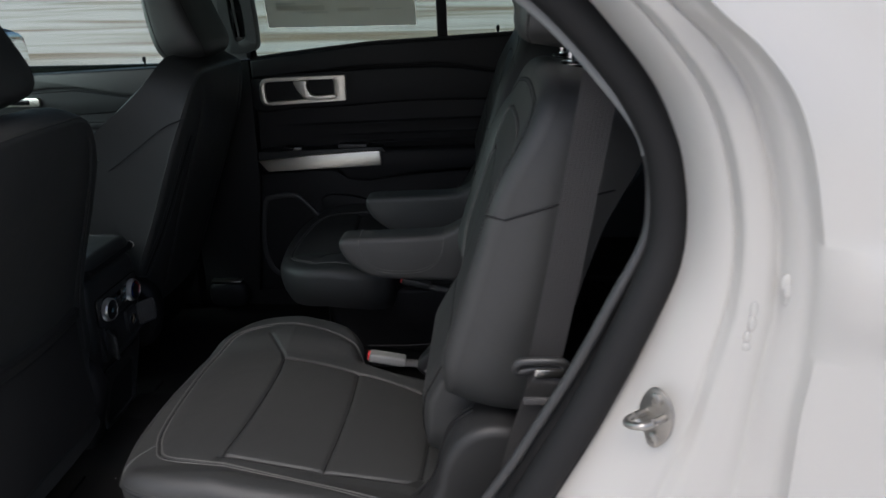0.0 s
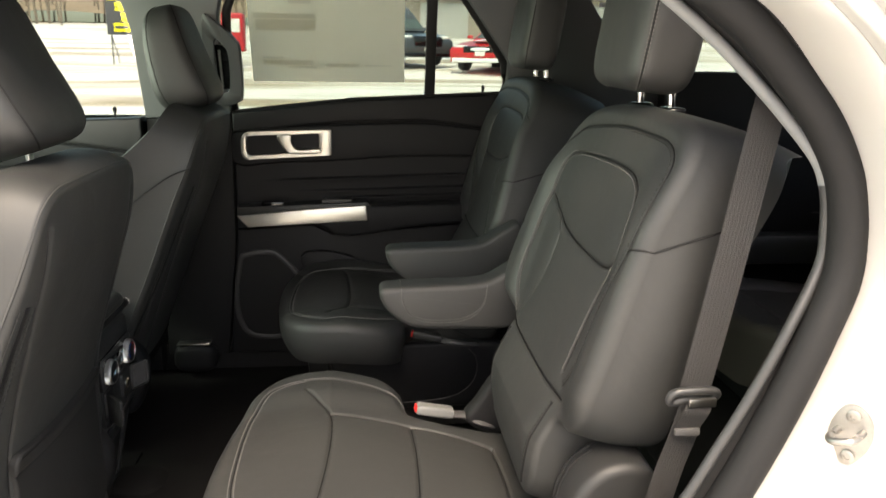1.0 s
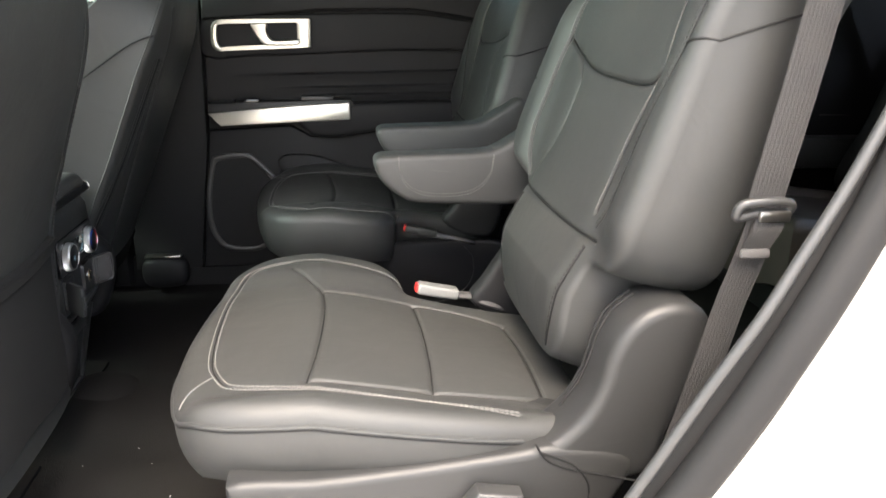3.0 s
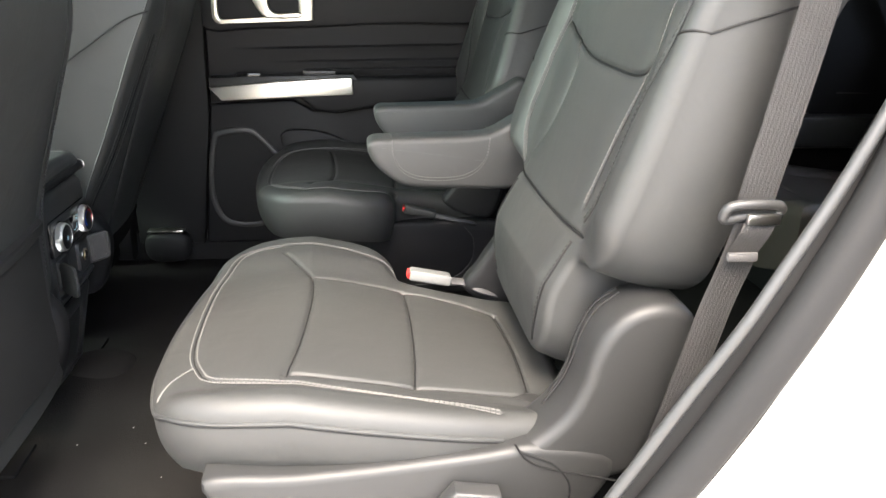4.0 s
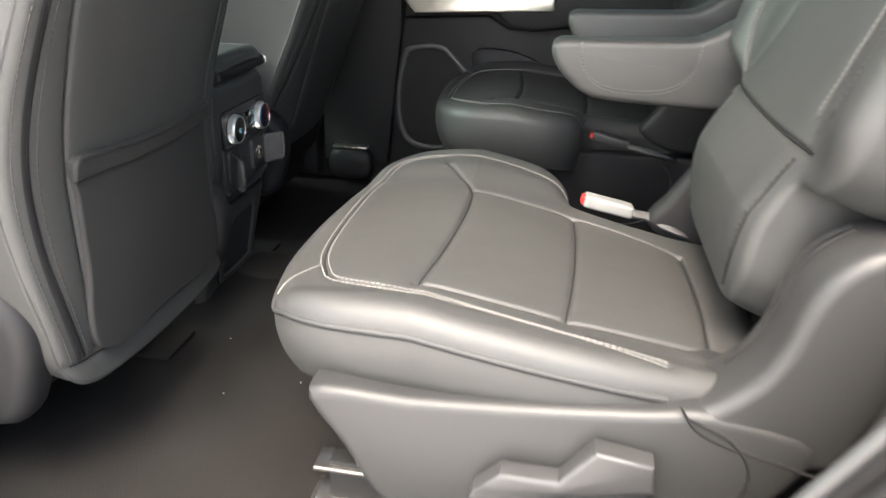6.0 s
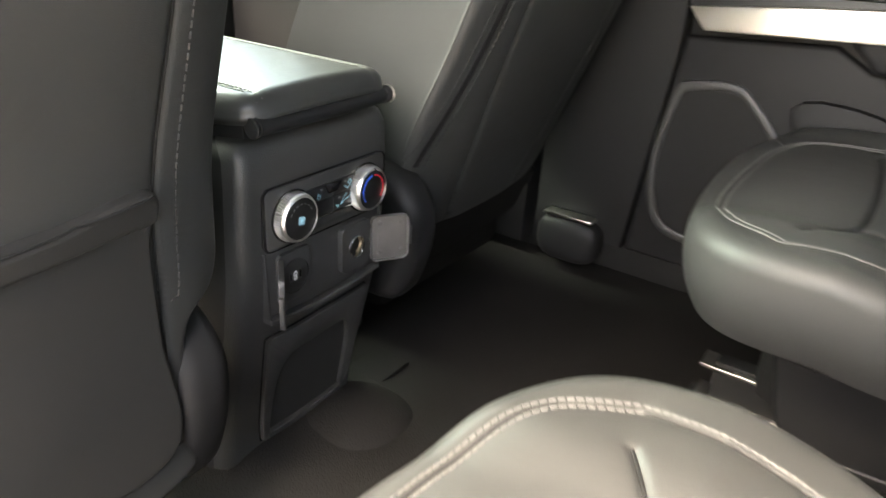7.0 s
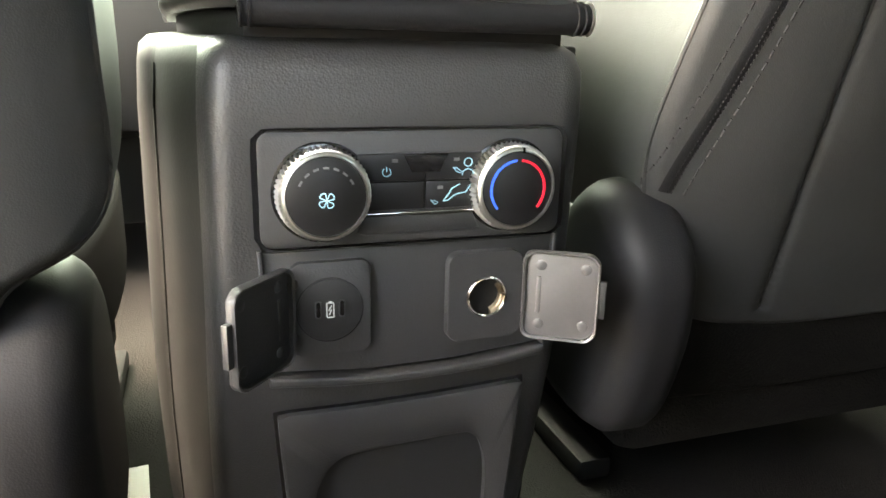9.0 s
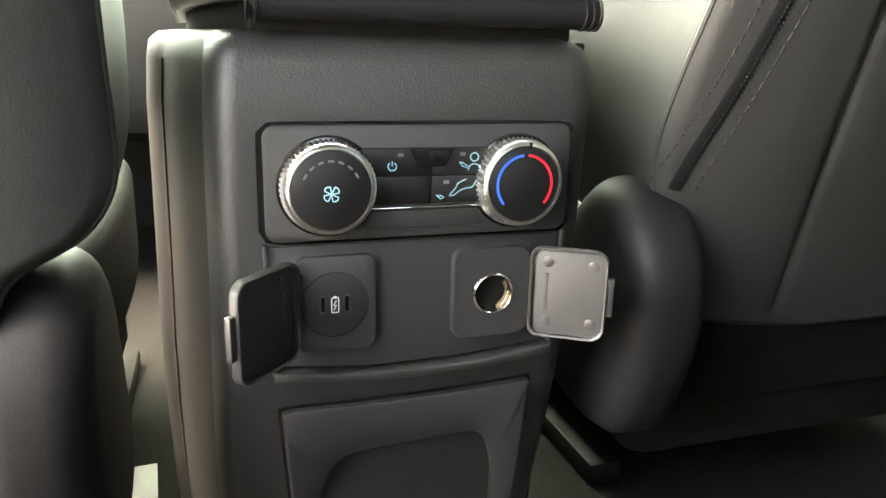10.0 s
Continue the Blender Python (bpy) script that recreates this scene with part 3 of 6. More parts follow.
    add("stitching", stitches([[(a, -0.1512, b) for a, b in curve], [(a * 0.985 + 0.011, -0.1512, b * 0.94 + 0.0375) for a, b in curve], [(0.648, y, 0.6098) for y in (-0.14, -0.115, -0.09)], [(0.832, y, 0.6212) for y in (-0.14, -0.115, -0.09)]]), THREAD, "pale contrast stitching", arm)

    # plastic shroud, recliner cover, lever, rails
    add("shroud", prism([tuple(p) for p in smooth_line([(0.392, 0.316), (0.50, 0.318), (0.62, 0.326), (0.74, 0.338), (0.80, 0.345), (0.90, 0.322), (0.865, 0.24), (0.80, 0.188), (0.70, 0.180), (0.52, 0.172), (0.47, 0.180), (0.43, 0.245)], 4, True)], "y", -0.738, -0.60, 0.012, 3), PLASTIC)
    cover = add("recliner_cover", prism([tuple(p) for p in smooth_line([(0.768, 0.330), (0.800, 0.352), (0.832, 0.385), (0.850, 0.425), (0.858, 0.462), (0.874, 0.496), (0.902, 0.521), (0.940, 0.530), (0.975, 0.518), (0.986, 0.485), (0.970, 0.42), (0.945, 0.35), (0.920, 0.292), (0.80, 0.290)], 4, True)], "y", -0.7355, -0.645, 0.016, 4), PLASTIC)
    for y, g in ((-0.664, 0.0), (-0.676, 0.006)):
        add("groove", tube(smooth_line([(0.822 - g, y, 0.368), (0.843 - g * 0.5, y, 0.405), (0.8525, y, 0.44), (0.860, y, 0.470), (0.876, y, 0.5015), (0.903, y, 0.5235)], 8), 0.0016, 6), RUBBER, "", cover)
    add("parting_line", tube(smooth_line([(0.768, -0.7385, 0.352), (0.785, -0.7385, 0.328), (0.815, -0.7385, 0.313), (0.86, -0.7385, 0.301), (0.915, -0.7385, 0.287)], 8), 0.0015, 6), RUBBER, "", cover)
    add("recliner_cover", prism([tuple(p) for p in smooth_line([(0.775, 0.352), (0.80, 0.395), (0.822, 0.43), (0.86, 0.48), (0.90, 0.49), (0.93, 0.45), (0.905, 0.325), (0.84, 0.315)], 4, True)], "y", -0.26, -0.215, 0.012, 3), VINYL)
    add("shroud_line", tube(smooth_line([(0.775, -0.7385, 0.340), (0.82, -0.7385, 0.318), (0.842, -0.7385, 0.285), (0.835, -0.7385, 0.245), (0.80, -0.7385, 0.212), (0.74, -0.7385, 0.197), (0.50, -0.7385, 0.188)], 8), 0.0016, 6), RUBBER)
    lever = add("lever", prism([(0.568, 0.212), (0.575, 0.235), (0.602, 0.262), (0.660, 0.261), (0.693, 0.304), (0.746, 0.295), (0.751, 0.262), (0.741, 0.228), (0.60, 0.212)], "y", -0.757, -0.736, 0.005, 3), SATIN, "grey plastic recliner lever")
    add("paddle", prism([(0.577, 0.240), (0.602, 0.265), (0.660, 0.264), (0.693, 0.307), (0.749, 0.298), (0.753, 0.266), (0.66, 0.2475)], "y", -0.768, -0.740, 0.005, 3), SATIN, "", lever)
    for y in (-0.66, -0.30):
        add("rail", box(0.36, 1.02, y - 0.03, y + 0.03, FLOOR, FLOOR + 0.075, 0.008), PLASTIC)
        add("slide", box(0.39, 0.95, y - 0.014, y + 0.014, FLOOR + 0.075, FLOOR + 0.14, 0.003), RUBBER)
        for z in (FLOOR + 0.079, FLOOR + 0.128):
            add("slide_edge", box(0.372, 0.95, y - 0.020, y + 0.020, z, z + 0.006, 0.002), STEEL, "worn steel slide edge")
    add("base_pan", box(0.44, 0.90, -0.62, -0.27, 0.14, 0.30, 0.02), RUBBER)
    apron = add("side_cover", prism([tuple(p) for p in smooth_line([(0.46, 0.290), (0.62, 0.296), (0.80, 0.300), (0.93, 0.290), (0.955, 0.22), (0.94, 0.115), (0.80, 0.108), (0.56, 0.108), (0.49, 0.13), (0.465, 0.20)], 4, True)], "y", -0.272, -0.232, 0.010, 3), VINYL)
    add("parting_line", tube(smooth_line([(0.56, -0.2315, 0.125), (0.70, -0.2315, 0.128), (0.80, -0.2315, 0.145), (0.85, -0.2315, 0.19), (0.855, -0.2315, 0.25), (0.83, -0.2315, 0.285)], 8), 0.0014, 6), SATIN, "", apron)
    # belt buckle beside the cushion
    by, bz = (-0.245, 0.372) if fine == 1 else (-0.172, 0.342)
    turn = pose(0.725, by, bz, 0, 12, 4)
    bk = add("buckle", mirrored(box(-0.052, 0.026, -0.014, 0.014, -0.010, 0.010, 0.005, 3), turn), PALE_BUCKLE if fine == 1 else PLASTIC, "belt buckle with a red release button")
    add("button", mirrored(box(-0.0555, -0.051, -0.010, 0.010, -0.0065, 0.0065, 0.0015), turn), RED, "red release button", bk)
    add("stalk", tube(smooth_line([(0.748, by, bz - 0.008), (0.78, by + 0.004, bz - 0.014), (0.815, by - 0.010, bz - 0.026), (0.85, -0.235, bz - 0.05)], 5), 0.014, 10, flat=0.45), BELT, "short woven buckle strap")
    return seat


SPECK = material("snow_fleck", (0.7, 0.7, 0.7), 0.5)


def flecks(count, seed, spots):
    """Tiny flecks of snow that blew in."""
    rng = random.Random(seed)
    for k in range(count):
        x0, x1, y0, y1, h = spots[k % len(spots)]
        x, y, r = rng.uniform(x0, x1), rng.uniform(y0, y1), rng.uniform(0.0006, 0.0012)
        yield (x, y, h(x) + r * 0.5), r


captain_seat("captain_seat", "black leather captain's chair with pale stitching, aisle armrest down", Matrix())
captain_seat("captain_seat", "black leather captain's chair with pale stitching beside the closed far door", Matrix.Translation((0.02, 0.02, 0.02)) @ Matrix.Diagonal((1, -1, 1, 1)), 0.7)


# ---- front seats ----
SEATBACK = material("charcoal_seat_fabric", (0.018, 0.0178, 0.0175), 0.7, grain=0.4, scale=1100, vary=0.2, spec=0.25)
def front_seat(name, label, y0, dx, slope, pocket, height, head_at, head_tilt, wide):
    seat = thing(name, label, "car seat", "front seats")
    U = Vector((slope, 0, 1)).normalized()
    N = Vector((U.z, 0, -U.x))
    place = frame_matrix((dx, y0, 0.36), (0, 1, 0), U, N)
    H = (height - 0.36) / U.z
    if pocket:
        # one padded back panel that bends to hang straight below the elbow line
        half = [(0.0, -0.155), (0.10, -0.152), (0.19, -0.142), (0.224, -0.11), (0.236, -0.05), (0.249, 0.03), (0.256, 0.12), (0.253, 0.25), (0.234, H * 0.72), (0.208, H * 0.90), (0.165, H * 0.985), (0.08, H)]
        top = lambda a, b: 0.010 + 0.33 * 0.03 * np.log1p(np.exp((0.147 - b) / 0.03)) - 1.1 * np.maximum(0, b - 0.42) ** 2 - 0.022 * (a / 0.24) ** 6
        depth = lambda a, b: 0.085 + 0.115 * smoothstep(-0.05, 0.15, b) - 0.12 * smoothstep(0.28, H, b)
    else:
        half = [(0.0, -0.115), (0.10, -0.112), (0.185, -0.095), (0.205 + wide, -0.03), (0.214 + wide * 2, 0.05), (0.218 + wide * 1.5, 0.2), (0.226 + wide, H * 0.55), (0.222 + wide, H * 0.74), (0.205 + wide * 0.5, H * 0.90), (0.165, H * 0.985), (0.08, H)]
        top = lambda a, b: 0.015 - 1.1 * np.maximum(0, b - 0.42) ** 2 - 0.03 * (a / 0.24) ** 4
        depth = lambda a, b: 0.20 - 0.12 * smoothstep(0.28, H, b)
    aisle = list(half)
    if pocket:
        aisle[3:6] = [(0.192, -0.11), (0.193, -0.03), (0.203, 0.012), (0.238, 0.028), (0.255, 0.050), (0.257, 0.085)]
    outline = aisle + [(-a, b) for a, b in half[:0:-1]]
    uprights = [[(s * (0.176 if pocket else 0.150), H * 0.9), (s * (0.180 if pocket else 0.152), 0.3), (s * (0.172 if pocket else 0.135), 0.1), (s * (0.172 if pocket else 0.108), -0.10 if pocket else -0.09)] for s in (-1, 1)]
    hem_line = [[(-0.22, -0.104), (-0.12, -0.110), (0.0, -0.112), (0.12, -0.110), (0.22, -0.104)]] if pocket else []
    pad = Pad(outline, top, uprights + hem_line, place, 0.011, depth, (0, 0.2), 0.012 if pocket else -0.045, 340, 110, 0.0035, bulge=0.004)
    back = part("backrest", pad.build(), LEATHER, seat)
    part("piping", tube([place @ Vector((a, b, c - 0.0015)) for (a, b), c in zip(pad.edge * 0.994, pad.height(pad.edge * 0.994))], 0.0022, 6, closed=True), LEATHER, back)
    for line in uprights + hem_line:
        part("seam", sewn(pad, line, 0.0011), RUBBER, back)
    for s in (-1, 1):
        if pocket:
            rim = smooth_line(([(-0.214, -0.10), (-0.226, -0.03)] if s < 0 else [(0.182, 0.045)]) + ([(-0.239, 0.06), (-0.243, 0.2), (-0.236, H * 0.55), (-0.221, H * 0.72)] if s < 0 else [(0.192, 0.06), (0.196, 0.2), (0.196, H * 0.55), (0.190, H * 0.72)]), 10)
        else:
            rim = smooth_line([(s * 0.247, 0.022), (s * 0.243, 0.05), (s * 0.230, 0.12), (s * 0.220, 0.2), (s * 0.212, H * 0.55), (s * 0.205, H * 0.72)], 10)
        part("stitching", stitches([pad.on(rim, 0.0006)], step=0.0085, length=0.0055), DARK_THREAD, back)
        if pocket and s > 0:
            continue
        part("zip_band", tube(pad.on(rim - np.array([s * 0.016, 0.0]), -0.0006), 0.0085, 8, flat=0.22, up=(1, 0, -0.3)), VINYL, back)
        part("zip_teeth", stitches([pad.on(rim - np.array([s * (0.0145 + q), 0.0]), 0.0017) for q in (0.0, 0.003)], step=0.0032, length=0.0016, thick=0.0006), RUBBER, back)
        part("stitching", stitches([pad.on(rim - np.array([s * 0.027, 0.0]), 0.0006)], step=0.0085, length=0.0055), DARK_THREAD, back)
    if not pocket:
        hem = Pad([(-0.19, -0.20), (0, -0.21), (0.19, -0.20), (0.205, -0.15), (0.205, -0.102), (0, -0.114), (-0.205, -0.102), (-0.205, -0.15)], lambda a, b: 0.006 + 0 * a, [], place, 0.008, 0.05, (0, -0.15), 0.01, 120, 24)
        part("bottom_hem", hem.build(), CARPET, back, "black felt hem under the backrest")
    else:
        # a map pocket between the side seams, with a raised elastic band at its mouth
        sag = lambda a, b: top(a, b) + 0.004 + 0.006 * smoothstep(0.123, 0.126, b) + 0.005 * smoothstep(0.16, 0.03, np.abs(a)) * smoothstep(-0.10, 0.0, b)
        pk = Pad([(-0.166, -0.100), (0, -0.106), (0.166, -0.100), (0.166, 0.02), (0.165, 0.10), (0.166, 0.152), (0.08, 0.147), (0, 0.145), (-0.08, 0.148), (-0.166, 0.155), (-0.165, 0.10), (-0.166, 0.02)], sag, [[(-0.164, 0.126), (0, 0.120), (0.164, 0.125)]], place, 0.005, 0.016, (0, 0.02), 0, 240, 90, 0.003)
        pocket_part = part("map_pocket", pk.build(), SEATBACK, seat, "map pocket with an elastic top band")
        for q in (0.0, 0.0285):
            part("seam", sewn(pk, [(-0.164, 0.125 + q), (0, 0.119 + q * 0.93), (0.164, 0.124 + q * 0.98)], 0.0013), RUBBER, pocket_part)
    hh = (0.062, 0.128, 0.130)
    stand = Matrix.Translation(head_at) @ Euler((0, radians(head_tilt), 0)).to_matrix().to_4x4()

    def headed(p):
        """The headrest's own shape: slimmer towards its crown, its face bowed forwards."""
        k = p.z / hh[2]
        return stand @ Vector((p.x * (1 - 0.26 * k) - 0.012 * (1 - k * k) + 0.006, p.y * (1 - 0.06 * k), p.z))
    bm = lump((0, 0, 0), hh, 4.4, 4.2, 72)
    for v in bm.verts:
        v.co = headed(v.co.copy())
    head = part("headrest", bm, LEATHER, seat)
    for b in (-0.80, 0.80, math.pi - 1.25, math.pi + 1.25):
        part("seam", tube([headed(p) for p in lump_line((0, 0, 0), hh, 4.4, 4.2, Matrix.Identity(3), b, lift=0.999)], 0.0015, 6), RUBBER, head)
    for y in (-0.06, 0.06):
        low = Vector((head_at[0] + 0.012, y0 + y, height - 0.03))
        part("post", tube([low, low + Vector((0, 0, 0.075))], 0.0065, 12), CHROME, seat, "chrome headrest post")
        part("guide", lump(low + Vector((0, 0, 0.026)), (0.015, 0.017, 0.009), 3, n=20), PLASTIC, seat)
    s = 1 if y0 < 0 else -1
    part("side_seam", tube([place @ Vector(p) for p in smooth_line([(s * (0.223 + wide), H * 0.80, -0.012), (s * (0.233 + wide), H * 0.74, -0.05), (s * (0.243 + wide), H * 0.60, -0.105), (s * (0.246 + wide), H * 0.44, -0.17)], 8)], 0.0018, 6), RUBBER, back)
    cush = Pad([(-0.58, y0 - 0.20), (-0.60, y0), (-0.58, y0 + 0.18), (-0.48, y0 + 0.212), (-0.30, y0 + 0.205), (-0.22, y0 + 0.16), (-0.20, y0), (-0.22, y0 - 0.16), (-0.30, y0 - 0.205), (-0.48, y0 - 0.212)], lambda x, y: 0.325 - 0.12 * (x + 0.5) + 0.02 * smoothstep(0.13, 0.19, np.abs(y - y0)), [], Matrix(), 0.03, 0.09, (-0.3, y0), 0, 120, 30)
    part("cushion", cush.build(), VINYL, seat)
    for s in (-1, 1):
        yy = y0 + s * 0.205
        if s * y0 > 0 and not pocket:
            continue
        drop, shift, reach = (0.022, -0.008, 0.042) if pocket else (0.0, -0.022, 0.0)
        part("recliner_cover", prism([(p[0] + (reach if s * y0 < 0 else 0.0), p[1] - drop) for p in smooth_line([(-0.14, 0.20), (-0.12, 0.33), (-0.07, 0.385), (-0.02, 0.378), (0.018, 0.33), (0.012, 0.25), (-0.03, 0.18)], 5, True)], "y", yy - 0.034 + s * 0.012 + shift, yy + 0.030 + s * 0.012 + shift, 0.024, 6), VINYL, seat)
        part("rail", box(-0.62, -0.17, y0 + s * 0.17 - 0.02, y0 + s * 0.17 + 0.02, FLOOR, FLOOR + 0.026, 0.006), RUBBER, seat)
        if s * y0 > 0:
            continue
        at = y0 + s * (0.165 if pocket else 0.25)
        part("foot", box(-0.13 if pocket else -0.10, -0.032, at - 0.050, at + 0.050, FLOOR, FLOOR + 0.009, 0.003), CARPET, seat)
    part("base_pan", box(-0.52, -0.10, y0 - 0.19, y0 + 0.19, 0.10, 0.26, 0.02), CARPET, seat)
    return seat


front_seat("driver_seat", "black leather front seat with a map pocket behind", -0.43, 0.0, 0.33, True, 0.897, (0.026, -0.43, 1.050), -19, 0.022)
front_seat("passenger_seat", "black leather front passenger seat with an adjustable headrest", 0.43, -0.012, 0.40, False, 0.918, (0.100, 0.42, 1.066), -14, 0.018)
bm = bmesh.new()
for p, r in flecks(18, 3, [(0.52, 0.78, -0.60, -0.33, lambda x: 0.397 - 0.17 * (x - 0.5)), (-0.0, 0.28, -0.6, 0.0, lambda x: FLOOR + 0.002)]):
    lump(p, (r, r * 1.4, r * 0.5), 2.2, n=8, bm=bm)
tagged(mesh_object("snow_flecks", bm, SPECK), "tiny flecks of blown-in snow on seat and carpet", "snow flecks", kind="stuff")


# ---- centre console ----
def plate_ring(outer, inner, x0, x1, n=64, axis="x", lip=0.0):
    """A plate with a hole: both outlines 2D, matched by angle; x0 the back, x1 the front."""
    put = {"x": lambda a, b, h: (h, a, b), "y": lambda a, b, h: (a, h, b)}[axis]
    bm = bmesh.new()
    A, B = resample(np.array(outer, float), n, True), resample(np.array(inner, float), n, True)
    c = B.mean(axis=0)
    k = int(np.argmin([abs(math.remainder(math.atan2(*(q - c)[::-1]) - math.atan2(*(A[0] - c)[::-1]), 2 * math.pi)) for q in B]))
    B = np.roll(B, -k, axis=0)
    area = lambda Q: float(np.sum(Q[:, 0] * np.roll(Q[:, 1], -1) - np.roll(Q[:, 0], -1) * Q[:, 1]))
    if area(A) * area(B) < 0:
        B = np.roll(B[::-1], 1, axis=0)
    r = 0.0015 if x1 > x0 else -0.0015
    ina, inb = A + (c - A) * 0.02, B + (B - c) * 0.03
    rows = [[put(*p, x0) for p in A], [put(*p, x1 - r) for p in A], [put(*p, x1) for p in ina], [put(*p, x1 - lip) for p in inb], [put(*p, x1 - r - lip) for p in B], [put(*p, x0) for p in B]]
    grid_faces(bm, rows, closed=True)
    bmesh.ops.recalc_face_normals(bm, faces=bm.faces[:])
    return bm


def rounded(y0, y1, z0, z1, r, n=6):
    out = []
    for cy, cz, a0 in ((y1 - r, z1 - r, 0), (y0 + r, z1 - r, 90), (y0 + r, z0 + r, 180), (y1 - r, z0 + r, 270)):
        for k in range(n + 1):
            a = radians(a0 + 90 * k / n)
            out.append((cy + r * math.cos(a), cz + r * math.sin(a)))
    return out


def circle(cy, cz, r, n=48):
    return [(cy + r * math.cos(2 * math.pi * k / n), cz + r * math.sin(2 * math.pi * k / n)) for k in range(n)]


def strokes(lines, width, x, thick=0.0003):
    """Fine printed strokes on a face that looks along +x."""
    bm = bmesh.new()
    for line in lines:
        L = np.array(line, float)
        g = np.gradient(L, axis=0)
        nrm = np.stack([-g[:, 1], g[:, 0]], axis=1) / np.maximum(1e-9, np.linalg.norm(g, axis=1))[:, None]
        rows = [[(x, *(p + q * width / 2)), (x + thick, *(p + q * width / 2)), (x + thick, *(p - q * width / 2)), (x, *(p - q * width / 2))] for p, q in zip(L, nrm)]
        grid_faces(bm, rows, closed=True)
    bmesh.ops.recalc_face_normals(bm, faces=bm.faces[:])
    return bm


def arc(cy, cz, r, a0, a1, n=16):
    return [(cy + r * math.cos(radians(a0 + (a1 - a0) * k / n)), cz + r * math.sin(radians(a0 + (a1 - a0) * k / n))) for k in range(n + 1)]


KNOB_BLACK = material("matt_black_knob_face", (0.009, 0.009, 0.0095), 0.4, vary=0.1, spec=0.35)
ICE = material("ice_blue_print", (0.32, 0.62, 0.75), 0.5)
BLUE = material("blue_print", (0.015, 0.13, 0.90), 0.5)
RED_PRINT = material("red_print", (0.85, 0.015, 0.04), 0.5)
GREY_PRINT = material("grey_print", (0.10, 0.10, 0.10), 0.5)
WHITE_PRINT = material("white_print", (0.75, 0.75, 0.75), 0.5)
SMOKE = material("smoked_grey_plastic", (0.070, 0.066, 0.064), 0.3, vary=0.25, blotch=40)
# near-black colour stands in for the shade down a deep bore
HOLE = material("bore_shade_black", (0.012, 0.011, 0.010), 0.6, metal=0.0, vary=0.3, blotch=60, spec=0.1)

arc_line = lambda cy, cz, r, a0, a1: [(0.0052, a, b) for a, b in arc(cy, cz, r, a0, a1)]
GLINT_GOLD = material("glint_gold", (0.28, 0.22, 0.15), 0.4, metal=1.0, vary=0.15, blotch=60)
PAPER_TAG = material("pale_card", (0.5, 0.49, 0.46), 0.7)
console = thing("centre_console", "black grained centre console with rear climate controls and open socket flaps", "console")


def face_x(z):
    """The console's rear face leans forward towards the floor."""
    return float(np.interp(z, [FLOOR, 0.10, 0.20, 0.262, 0.33, 0.44, 0.475], [-0.055, -0.045, -0.022, -0.008, 0.0, 0.004, 0.002]))


sections = []
for z, x, near, hw in ((FLOOR, -0.055, 0.150, 0.110), (0.10, -0.045, 0.154, 0.113), (0.20, -0.022, 0.155, 0.117), (0.262, -0.008, 0.154, 0.118), (0.33, 0.0, 0.152, 0.119), (0.44, 0.004, 0.150, 0.121), (0.470, 0.002, 0.148, 0.121), (0.482, -0.004, 0.146, 0.118), (0.488, -0.014, 0.140, 0.112), (0.490, -0.03, 0.125, 0.10)):
    arc_to = lambda w, r: [(x - r + r * math.sin(math.pi / 24 * k), -w + r - r * math.cos(math.pi / 24 * k), z) for k in range(13)]
    # near side: bulged flank, seam, slanting face, tight corner
    flank = [(x - 0.20, -near - 0.020, z), (x - 0.155, -near - 0.019, z), (x - 0.128, -near - 0.015, z), (x - 0.112, -near - 0.009, z), (x - 0.106, -near - 0.005, z), (x - 0.102, -near - 0.005, z), (x - 0.06, -near + 0.008, z), (x - 0.022, -near + 0.0205, z), (x - 0.0125, -near + 0.024, z), (x - 0.006, -near + 0.0275, z), (x - 0.0015, -near + 0.033, z), (x, -near + 0.040, z)]
    ring = flank + [(px, -py, pz) for px, py, pz in arc_to(hw, 0.024)[::-1]]
    sections.append([(-0.70, -near - 0.022, z)] + ring + [(-0.70, hw + 0.004, z)])
bm = bmesh.new()
V = grid_faces(bm, [q[8:] for q in sections])
bm.faces.new(V[-1])
bmesh.ops.recalc_face_normals(bm, faces=bm.faces[:])
part("body", bm, GRAINED, console)
# flank split off darker than the body: the seat's shadow in its colour
bm = bmesh.new()
grid_faces(bm, [q[:9] for q in sections])
bm.faces.new([bm.verts.new(q) for q in sections[-1][:9] + [sections[-1][-1]]])
bmesh.ops.remove_doubles(bm, verts=bm.verts[:], dist=0.0001)
bmesh.ops.recalc_face_normals(bm, faces=bm.faces[:])
part("flank", bm, RUBBER, console, "smooth console flank, blackened for the seat's shadow")
part("side_seam", tube([tuple(Vector(q[6]) + Vector((0, -0.0004, 0))) for q in sections[:7]], 0.0008, 6), SATIN, console, "fine parting line on the console flank")
bm = box(-0.72, -0.040, -0.005, 0.005, FLOOR, 0.487, 0.003)
for v in bm.verts:
    v.co.y += float(np.interp(v.co.z, [FLOOR, 0.20, 0.44], [0.110, 0.117, 0.121])) + 0.004
    v.co.x += min(0, (v.co.z - 0.30) * 0.12) if v.co.x > -0.3 else 0
part("side_panel", bm, VINYL, console)
